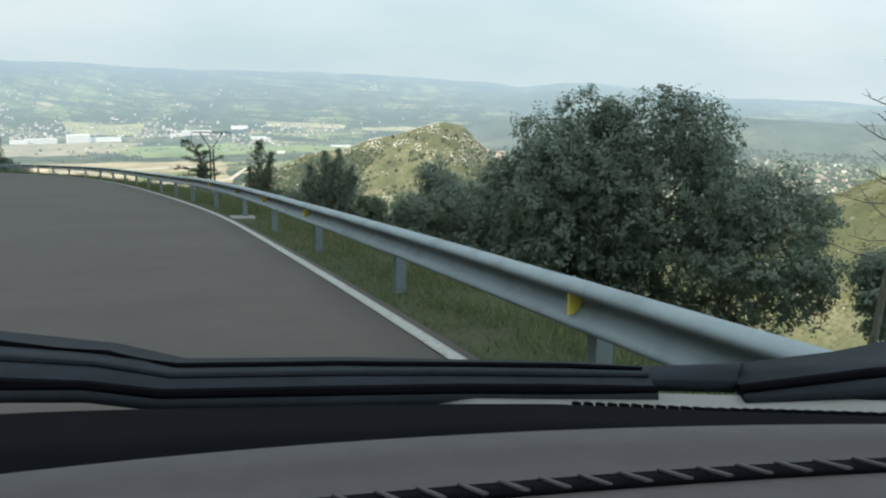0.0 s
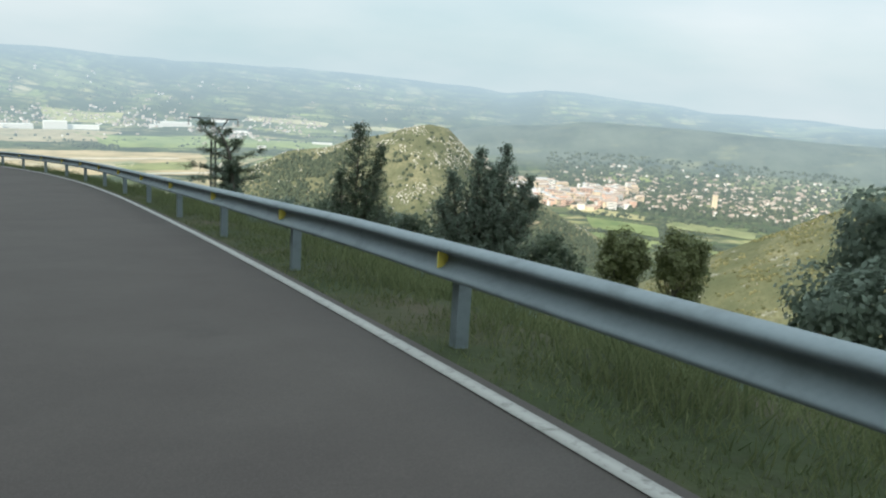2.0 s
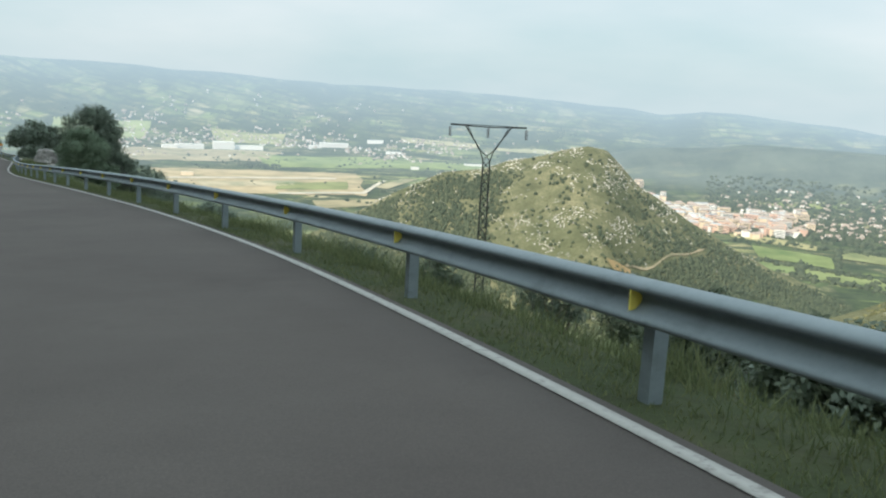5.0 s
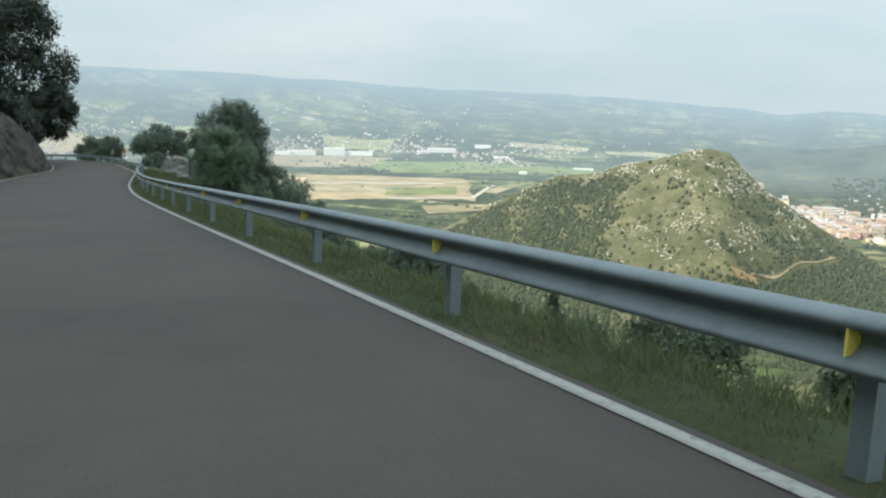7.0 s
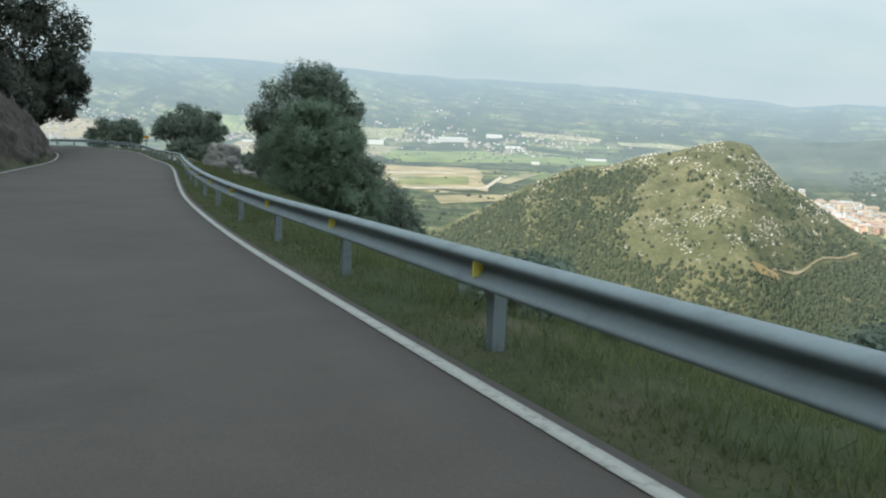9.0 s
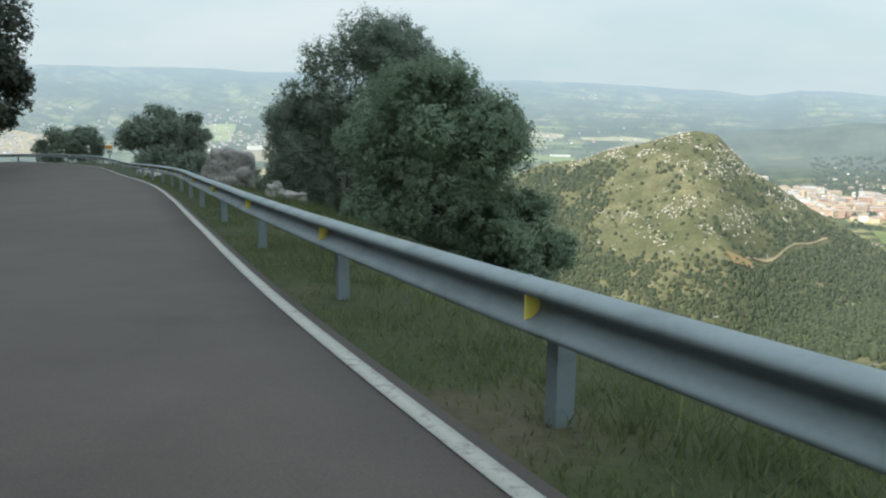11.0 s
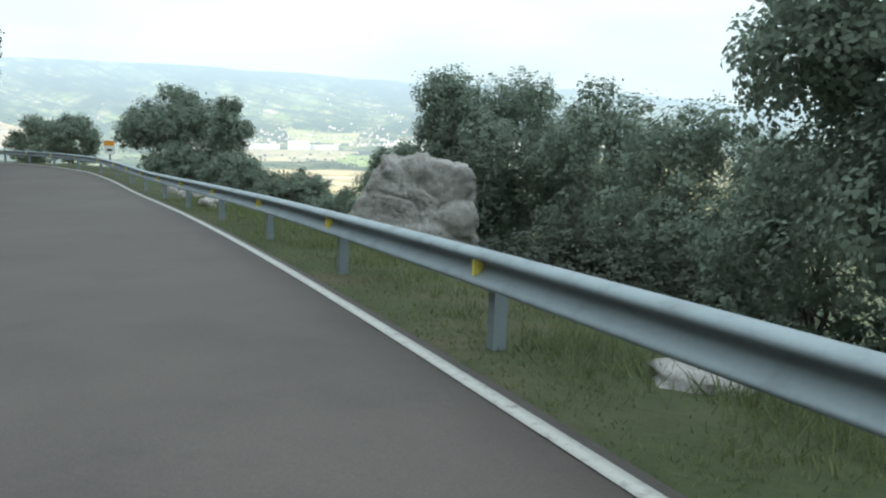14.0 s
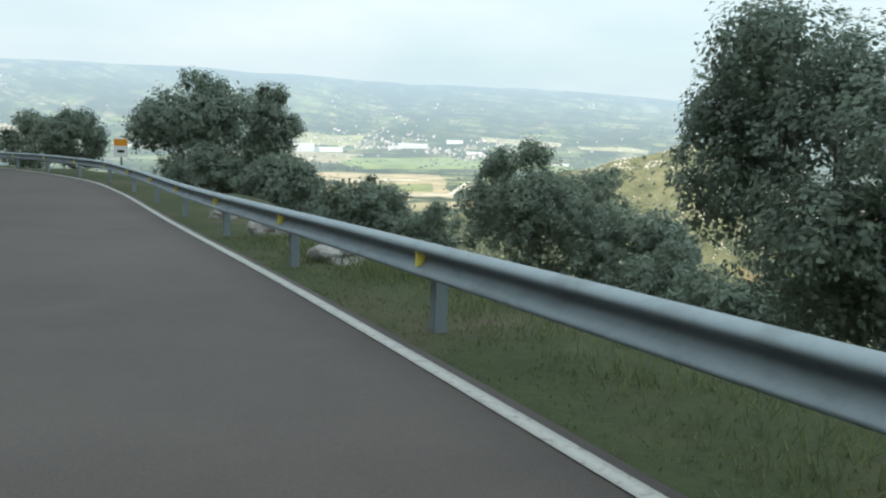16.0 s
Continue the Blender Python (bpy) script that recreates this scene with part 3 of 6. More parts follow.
build_guardrail()


# ---- plants ----
def leaf_quads(rng, centres, spread, n, size, outward=None, flat=0.5):
    """n leaf quads, gathered round the clump centres."""
    k = rng.integers(0, len(centres), n)
    c = centres[k] + np.clip(rng.normal(0, 1, (n, 3)), -1.7, 1.7) * spread[k][:, None]
    nrm = rng.normal(0, 1, (n, 3))
    if outward is not None:
        nrm = nrm * (1 - flat) + outward[k] * flat * 1.6
    nrm /= np.linalg.norm(nrm, axis=1)[:, None] + 1e-9
    a = np.cross(nrm, rng.normal(0, 1, (n, 3)))
    a /= np.linalg.norm(a, axis=1)[:, None] + 1e-9
    b = np.cross(nrm, a)
    sz = size * rng.uniform(0.6, 1.35, n)[:, None]
    a, b = a * sz, b * sz * rng.uniform(0.45, 0.8, n)[:, None]
    bend = nrm * sz * 0.25
    return np.stack([c - a, c - b * 0.9 + bend, c + a, c + b + bend * 0.6], 1)


def crown_clumps(rng, blobs, per_m2, clump):
    """Clump centres on the skin of a set of ellipsoids, thinner below."""
    cs, outs, spr = [], [], []
    for x, y, z, rx, ry, rz in blobs:
        area = 4 * math.pi * ((rx * ry) ** 1.6 / 3 + (rx * rz) ** 1.6 / 3 + (ry * rz) ** 1.6 / 3) ** (1 / 1.6)
        n = max(8, int(area * per_m2))
        d = rng.normal(0, 1, (n, 3))
        d /= np.linalg.norm(d, axis=1)[:, None]
        d = d[(d[:, 2] > -0.35) | (rng.random(n) < 0.45)]
        n = len(d)
        rad = 1.0 - 0.35 * rng.random(n) ** 2.2 + rng.normal(0, 0.06, n)
        cs.append(np.array([x, y, z]) + d * np.array([rx, ry, rz]) * rad[:, None])
        outs.append(d + np.array([0, 0, 0.45]))
        spr.append(clump * rng.uniform(0.5, 1.2, n))
    return np.vstack(cs), np.vstack(outs), np.concatenate(spr)


def crown_blobs(rng, cx, cy, cz, rx, ry, rz, n=26):
    out = [(cx, cy, cz - 0.06 * rz, rx * 0.74, ry * 0.74, rz * 0.76)]
    for k in range(n):
        d = rng.normal(0, 1, 3)
        d[2] = d[2] * 0.85 + 0.12
        d /= np.linalg.norm(d)
        q = rng.uniform(0.18, 0.38)
        f = (1.0 - q * 0.85) * rng.uniform(0.86, 1.04)
        m = (rx + ry + rz) / 3
        out.append((cx + d[0] * rx * f, cy + d[1] * ry * f, cz + d[2] * rz * f, (rx * 0.6 + m * 0.4) * q, (ry * 0.6 + m * 0.4) * q, (rz * 0.45 + m * 0.45) * q))
    return out


def build_tree(name, label, category, x, y, top, rx, ry, depth, leaf=0.085, n=9000, seed=1, foliage=None, base=None, blobs=None, stems=1, group=""):
    """A tree on the slope at (x, y): its crown reaches up to top, spreads rx, ry and hangs down depth metres."""
    rng = np.random.default_rng(seed)
    bx, by = base or (x, y)
    gz = ground_z(bx, by) - 0.15
    ob = tagged(new(name), label, category, group)
    ob.location = (bx, by, gz)
    cz = top - depth / 2
    bl = blobs or crown_blobs(rng, x, y, cz, rx, ry, depth / 2)
    bm = bmesh.new()
    for st in range(stems):
        ang = rng.uniform(0, 6.28)
        off = 0.0 if stems == 1 else 0.35
        foot = Vector((math.cos(ang) * off, math.sin(ang) * off, 0))
        tip = Vector((x - bx, y - by, cz + 0.12 * depth - gz)) + Vector((rng.normal(0, rx * 0.2), rng.normal(0, ry * 0.2), 0))
        r0 = 0.018 * max(1.2, (top - gz)) ** 0.75 / (1 if stems == 1 else 2.3)
        mids = [foot.lerp(tip, t) + Vector((rng.normal(0, 0.12), rng.normal(0, 0.12), 0)) * (top - gz) * 0.12 * (1 if 0 < t < 1 else 0) for t in (0, 0.25, 0.5, 0.75, 1.0)]
        add_tube(bm, mids, [r0 * q for q in (1.25, 1.0, 0.8, 0.5, 0.2)], 8)
        for b in bl[1 + st::stems]:
            end = Vector((b[0] - bx, b[1] - by, b[2] - gz))
            start = mids[1].lerp(mids[3], rng.uniform(0.0, 1.0))
            mid = start.lerp(end, 0.5) + Vector((0, 0, -0.1 * (end - start).length))
            add_tube(bm, [start, mid, end], [r0 * 0.42, r0 * 0.28, r0 * 0.1], 6)
    part("trunk", bm, BARK, ob, smooth=True)
    area = sum((b[3] + b[4] + b[5]) ** 2 for b in bl) * 1.2
    per = min(16.0, max(3.0, n / 22 / max(area, 0.1)))
    cs, outs, spr = crown_clumps(rng, bl, per, 0.16 * (leaf / 0.085) ** 0.7)
    v = leaf_quads(rng, cs, spr, n, leaf, outs, 0.66)
    # old inner twigs and shaded leaves that close the crown
    core = np.array([(q[0], q[1], q[2]) for q in bl])
    inner = leaf_quads(rng, core, np.array([min(q[3:]) * 0.42 for q in bl]), n // 8, leaf * 1.4)
    v = np.vstack([v, inner])
    v -= np.array([bx, by, gz])
    under(quads_mesh("crown", v, foliage or LEAF_OAK), ob)
    return ob


def cone_blobs(x, y, top, bottom, r, n=6, power=0.9):
    """Crown of a young conifer: tiers that narrow upwards."""
    out = []
    for k in range(n):
        t = (k + 0.5) / n
        q = r * max(0.05, 1.03 - t) ** power
        a = k * 2.4
        out.append((x + 0.12 * q * math.cos(a), y + 0.12 * q * math.sin(a), bottom + (top - bottom) * t * 0.97, q, q, (top - bottom) / n * 0.72))
    return out


OAK = "dense dark green holm oak below the barrier"
build_tree("tree", OAK, "tree", 3.12, 22.98, -0.20, 2.5, 2.3, 7.2, 0.050, 36000, 11)
build_tree("tree", OAK, "tree", 6.02, 22.68, -0.20, 2.6, 2.3, 7.2, 0.050, 36000, 12)
build_tree("tree", OAK, "tree", 4.55, 23.3, -0.45, 1.9, 1.9, 6.8, 0.050, 24000, 18)
build_tree("tree", "lower spreading holm oak below the barrier", "tree", 7.71, 21.16, -1.59, 2.3, 2.2, 5.6, 0.050, 27000, 13)
build_tree("tree", "small round holm oak below the barrier", "tree", 0.35, 27.2, -2.70, 2.25, 2.1, 4.4, 0.052, 28000, 14)
build_tree("bush", "dark bush between the trees below the barrier", "bush", 2.23, 24.81, -3.36, 2.0, 1.8, 3.6, 0.06, 14000, 17)


def build_conifer(name, label, category, apexes, bottom, seed, leaf, per, foliage, rise=0.55):
    """A bushy conifer with one or more leaders: each apex is (x, y, top, reach); its boughs sweep up and shorten towards the tip."""
    rng = np.random.default_rng(seed)
    bx, by = apexes[0][0], apexes[0][1]
    gz = ground_z(bx, by) - 0.15
    ob = tagged(new(name), label, category)
    ob.location = (bx, by, gz)
    base = Vector((0, 0, 0))
    wood = bmesh.new()
    cs, sp, outs = [], [], []
    for x, y, top, reach in apexes:
        tip, low = Vector((x - bx, y - by, top - gz)), Vector(((x - bx) * 0.4, (y - by) * 0.4, bottom - gz))
        stem = [base, low, low.lerp(tip, 0.5) + Vector((rng.normal(0, 0.04), rng.normal(0, 0.04), 0)), tip]
        add_tube(wood, stem, [0.07, 0.05, 0.03, 0.005], 6)
        h = (tip - low).length
        count = int(26 * h)
        for k in range(count):
            t = (k + rng.random()) / count
            a = stem[1].lerp(stem[2], t * 2) if t < 0.5 else stem[2].lerp(stem[3], t * 2 - 1)
            ang = k * 2.4 + rng.normal(0, 0.3)
            r = reach * (1.02 - t) ** 0.75 * rng.uniform(0.6, 1.12) + 0.04
            b = a + Vector((math.cos(ang) * r, math.sin(ang) * r, r * rise * rng.uniform(0.6, 1.4)))
            mid = a.lerp(b, 0.55) - Vector((0, 0, 0.08 * r))
            add_tube(wood, [a, mid, b], [0.012, 0.008, 0.003], 4)
            for q in np.linspace(0.25, 1.05, 4 + int(7 * r)):
                c = a.lerp(mid, q / 0.55) if q < 0.55 else mid.lerp(b, (q - 0.55) / 0.45)
                cs.append((c.x + rng.normal(0, 0.02), c.y + rng.normal(0, 0.02), c.z + rng.normal(0, 0.02)))
                sp.append(0.030 + 0.022 * rng.random())
                outs.append((math.cos(ang), math.sin(ang), 0.7))
        cs += [(tip.x, tip.y, tip.z - 0.05 * q) for q in range(6)]
        sp += [0.018] * 6
        outs += [(0, 0, 1)] * 6
    part("trunk", wood, BARK, ob, smooth=True)
    cs = np.array(cs)
    under(quads_mesh("needles", leaf_quads(rng, cs, np.array(sp), per * len(cs), leaf, np.array(outs), 0.45), foliage), ob)
    return ob


build_conifer("young_pine", "bushy dark green conifer sapling behind the barrier", "tree",
              ((-7.9, 36.6, -3.02, 1.0), (-7.38, 36.65, -3.48, 0.62), (-8.35, 36.55, -4.15, 0.55), (-7.7, 36.3, -4.3, 0.8)), -6.3, 15, 0.022, 16, LEAF_PINE, 0.6)
build_conifer("shrub", "dark green shrub with several pointed tops", "shrub",
              ((-5.11, 36.61, -3.45, 0.62), (-4.49, 36.63, -3.35, 0.6), (-3.92, 36.49, -4.04, 0.66), (-5.75, 36.51, -4.01, 0.7), (-4.76, 36.53, -3.87, 0.9), (-3.76, 36.41, -4.46, 0.7), (-5.99, 36.39, -4.65, 0.7)), -6.3, 16, 0.030, 11, LEAF_OAK, 0.9)
build_tree("tree", "tall dense holm oak above the rocks", "tree", -63.95, 117.20, -7.07, 3.05, 2.8, 7.6, 0.043, 76000, 21, base=(-63.71, 114.51))
build_tree("tree", "broad light green tree with thin grey stems", "tree", -59.62, 109.00, -9.34, 2.4, 2.1, 5.2, 0.038, 76000, 22, LEAF_LIGHT, stems=3, base=(-60.75, 109.0),
           blobs=crown_blobs(np.random.default_rng(22), -59.62, 109.0, -11.94, 2.4, 2.1, 2.6) + [(-60.25, 108.60, -10.01, 0.75, 0.8, 0.62), (-59.41, 108.86, -9.77, 0.75, 0.8, 0.62), (-60.82, 108.93, -10.83, 0.75, 0.8, 0.62), (-58.41, 109.07, -10.5, 0.7, 0.75, 0.55), (-59.05, 109.16, -10.28, 0.7, 0.75, 0.5)])
build_tree("tree", "slim leafy tree between the oak and the broad tree", "tree", -61.55, 111.89, -9.25, 1.45, 1.4, 4.2, 0.040, 26000, 38, LEAF_LIGHT, base=(-62.2, 111.6))
build_tree("bush", "leafy bush at the foot of the broad tree", "bush", -57.75, 109.25, -11.95, 1.35, 1.4, 2.9, 0.038, 22000, 37, LEAF_LIGHT)
build_tree("tree", "second crown of dense holm oak behind the broad tree", "tree", -62.45, 118.0, -8.75, 1.95, 1.9, 5.4, 0.045, 40000, 192)
build_tree("bush", "dark green bush on the slope beyond the broad tree", "bush", -60.2, 120.6, -13.9, 2.0, 1.8, 5.4, 0.06, 15000, 190)
build_tree("bush", "dark green bush on the slope beyond the broad tree", "bush", -61.1, 118.7, -11.9, 1.9, 1.8, 6.0, 0.06, 15000, 191)
build_tree("bush", "dark green bush on the wooded slope below the bend", "bush", -65.81, 131.75, -14.4, 2.3, 2.3, 5.5, 0.075, 9000, 200, group="bushes on the slope below the bend")
build_tree("bush", "dark green bush on the wooded slope below the bend", "bush", -63.53, 131.69, -16.51, 2.0, 2.0, 5.0, 0.075, 9000, 201, group="bushes on the slope below the bend")
build_tree("bush", "dark green bush on the wooded slope below the bend", "bush", -61.76, 131.59, -18.4, 2.0, 2.0, 5.0, 0.075, 9000, 202, group="bushes on the slope below the bend")
build_tree("bush", "dark green bush on the wooded slope below the bend", "bush", -60.39, 131.5, -19.94, 1.8, 1.8, 4.5, 0.075, 9000, 203, group="bushes on the slope below the bend")
build_tree("bush", "dark green bush on the wooded slope below the bend", "bush", -65.81, 131.16, -17.5, 2.2, 2.2, 5.0, 0.075, 9000, 204, group="bushes on the slope below the bend")
build_tree("bush", "dark green bush on the wooded slope below the bend", "bush", -63.3, 131.18, -19.35, 2.0, 2.0, 4.5, 0.075, 9000, 205, group="bushes on the slope below the bend")
build_tree("tree", "holm oak behind the boulder", "tree", -71.55, 130.10, -10.15, 2.65, 2.4, 6.0, 0.043, 62000, 23)
THIN = "slender leafy tree in the thicket behind the rocks"
build_tree("tree", THIN, "tree", -68.71, 127.50, -10.90, 1.9, 1.8, 5.0, 0.046, 26000, 24)
build_tree("tree", THIN, "tree", -66.84, 124.20, -11.29, 1.9, 1.8, 5.0, 0.046, 26000, 25)
build_tree("tree", THIN, "tree", -65.07, 120.70, -11.48, 2.0, 1.9, 5.0, 0.046, 26000, 26)
build_tree("bush", "rounded dark green bush on the slope", "bush", -77.60, 144.10, -13.85, 3.0, 2.4, 4.8, 0.054, 32000, 27)
build_tree("bush", "rounded dark green bush on the slope", "bush", -74.45, 141.73, -15.40, 2.0, 2.0, 3.6, 0.065, 14000, 34)
build_tree("bush", "low dark green bush behind the barrier", "bush", -85.44, 148.70, -15.70, 2.3, 2.0, 3.4, 0.07, 16000, 28)
build_tree("bush", "low dark green bush behind the barrier", "bush", -88.79, 149.65, -15.10, 2.2, 2.0, 3.6, 0.07, 14000, 35)
build_tree("tree", "slim upright tree beside the big bush", "tree", -90.91, 152.80, -12.30, 1.35, 1.3, 5.4, 0.065, 15000, 29)
build_tree("tree", "broad dark green bushy tree by the bend", "tree", -96.50, 156.50, -11.80, 3.8, 3.0, 6.4, 0.075, 32000, 30)
build_tree("bush", "low dark green bush behind the barrier", "bush", -94.00, 152.90, -15.20, 2.4, 2.0, 3.4, 0.075, 12000, 36)
build_tree("bush", "dark green bush by the bend", "bush", -108.85, 163.25, -14.1, 2.2, 1.8, 4.6, 0.085, 12000, 31)
build_tree("bush", "dark green bush by the bend", "bush", -115.62, 168.02, -14.6, 2.8, 2.0, 4.6, 0.085, 12000, 32)
build_tree("bush", "dark bush filling in below the overhanging tree", "bush", -102.6, 142.2, -7.9, 2.7, 2.6, 6.6, 0.11, 14000, 39, LEAF_SHADED, base=(-104.6, 140.4))
build_tree("tree", "large dark tree overhanging the road from the bank", "tree", -105.48, 143.27, 3.80, 6.4, 5.8, 17.5, 0.15, 32000, 33, LEAF_SHADED, base=(-108.90, 139.17))
for k, (s, l, up, r) in enumerate(((150, -9.6, 6.5, 2.2), (158, -9.4, 6.0, 2.2), (165, -9.2, 6.5, 2.2), (171, -9.0, 6.0, 2.2), (176, -9.2, 5.5, 2.4), (143, -10.0, 7.0, 2.4))):
    q = on(s, np.float64(l))
    build_tree("bush", "dark bush hanging over the rock cutting", "bush", q[0], q[1], q[2] + up, r, r, 4.0, 0.11, 6000, 50 + k, LEAF_SHADED)


# their dark leaf colour stands in for the shade beneath the canopy
for k, (x, y, z, r) in enumerate(((-62.6, 116.9, -13.4, 1.5), (-61.6, 116.1, -13.1, 1.6), (-60.9, 115.3, -13.1, 1.6), (-61.9, 115.7, -13.5, 1.5), (-61.4, 116.9, -13.8, 1.6), (-63.5, 117.6, -13.7, 1.3), (-69.7, 122.9, -14.2, 1.3), (-68.9, 122.6, -14.2, 1.3), (-68.1, 122.2, -14.2, 1.3), (-66.2, 126.3, -14.0, 1.3), (-67.4, 121.9, -14.2, 1.3))):
    build_tree("bush", "dark undergrowth bush beneath the trees", "bush", x, y, z + 0.5, r * 1.15, r, 3.6, 0.050, 10000, 150 + k, LEAF_SHADED, group="undergrowth beneath the trees")
for k, (x, y, z, r) in enumerate(((-42.3, 93.3, -12.5, 1.5), (-41.6, 92.5, -12.1, 1.5), (-41.0, 92.7, -12.0, 1.5))):
    build_tree("bush", "dark green bush in the thicket below the barrier", "bush", x, y, z, r, r * 0.9, 3.0, 0.07, 4500, 170 + k, group="thicket below the barrier")
for k, (x, y, z, r) in enumerate(((-82.07, 146.87, -16.34, 1.2), (-72.76, 137.06, -16.22, 1.3), (-71.82, 134.74, -15.81, 1.3), (-73.81, 139.47, -16.01, 1.2))):
    build_tree("bush", "low dark green bush filling the slope behind the barrier", "bush", x, y, z, r, r, 2.8, 0.05, 11000, 210 + k, group="bushes filling the slope")
build_tree("bush", "dark bush at the edge of the clearing", "bush", 10.9, 19.7, -3.7, 1.2, 1.2, 3.0, 0.06, 8000, 180)
build_tree("bush", "dark bush filling in below the overhanging tree", "bush", -100.1, 142.0, -6.7, 2.4, 2.4, 7.4, 0.11, 14000, 181, LEAF_SHADED, base=(-104.2, 141.2))


def build_bare_tree(x, y, top):
    """A leafless young tree: a thin stem with forked twigs."""
    rng = np.random.default_rng(61)
    gz = ground_z(x, y) - 0.1
    ob = tagged(new("bare_tree"), "leafless young tree with thin forked twigs", "tree")
    ob.location = (x, y, gz)
    h = top - gz
    bm = bmesh.new()
    stem = [Vector((0.15 * math.sin(3 * t), 0.1 * math.cos(4 * t) - 0.1, h * t)) for t in (0, 0.25, 0.5, 0.75, 1.0)]
    add_tube(bm, stem, [0.07, 0.06, 0.045, 0.03, 0.008], 7)
    part("trunk", bm, BARK, ob, smooth=True)
    for k in range(26):
        t = 0.45 + 0.53 * k / 25
        f = t * 4
        i = min(int(f), 3)
        a = stem[i].lerp(stem[i + 1], f - i)
        ang = k * 2.4 + rng.uniform(-0.5, 0.5)
        r = rng.uniform(0.6, 1.2) * (1.6 - t)
        b = a + Vector((math.cos(ang) * r, math.sin(ang) * r, r * rng.uniform(0.1, 0.6)))
        bm = bmesh.new()
        add_tube(bm, [a, a.lerp(b, 0.5) + Vector((0, 0, -0.05 * r)), b], [0.014, 0.010, 0.004], 5)
        for q in (0.4, 0.6, 0.8):
            c = a.lerp(b, q)
            add_tube(bm, [c, c + Vector((rng.normal(0, 0.16), rng.normal(0, 0.16), rng.uniform(0.0, 0.2)))], [0.006, 0.002], 4)
        part("branch", bm, BARK, ob)
    return ob


build_bare_tree(6.88, 13.27, -0.03)


def build_sapling(x, y, tx, ty, tz):
    """A thin pale stem that forks below the canopy."""
    gz = ground_z(x, y) - 0.1
    ob = tagged(new("sapling"), "thin pale grey sapling stem under the trees", "tree")
    ob.location = (x, y, gz)
    tip = Vector((tx - x, ty - y, tz - gz))
    bm = bmesh.new()
    add_tube(bm, [Vector((0, 0, 0)), tip * 0.35 + Vector((0.05, 0, 0)), tip * 0.7 + Vector((-0.04, 0, 0)), tip], [0.032, 0.028, 0.022, 0.012], 7)
    part("trunk", bm, PALE_BARK, ob, smooth=True)
    for sx, sz, q in ((-0.45, 0.35, 0.72), (0.5, 0.5, 0.8), (0.25, 0.6, 1.0), (-0.3, 0.5, 0.95)):
        bm = bmesh.new()
        o = tip * q
        add_tube(bm, [o, o + Vector((sx * 0.5, 0.05, sz * 0.35)), o + Vector((sx, 0.1, sz))], [0.014, 0.010, 0.004], 5)
        part("branch", bm, PALE_BARK, ob)
    return ob


PALE_BARK = mat_plain("pale_grey_bark", (0.42, 0.40, 0.36), 0.9, 0, 0.4, 14)
build_sapling(-61.84, 110.57, -61.97, 110.71, -12.12)
build_sapling(-61.22, 110.22, -60.95, 110.45, -12.08)


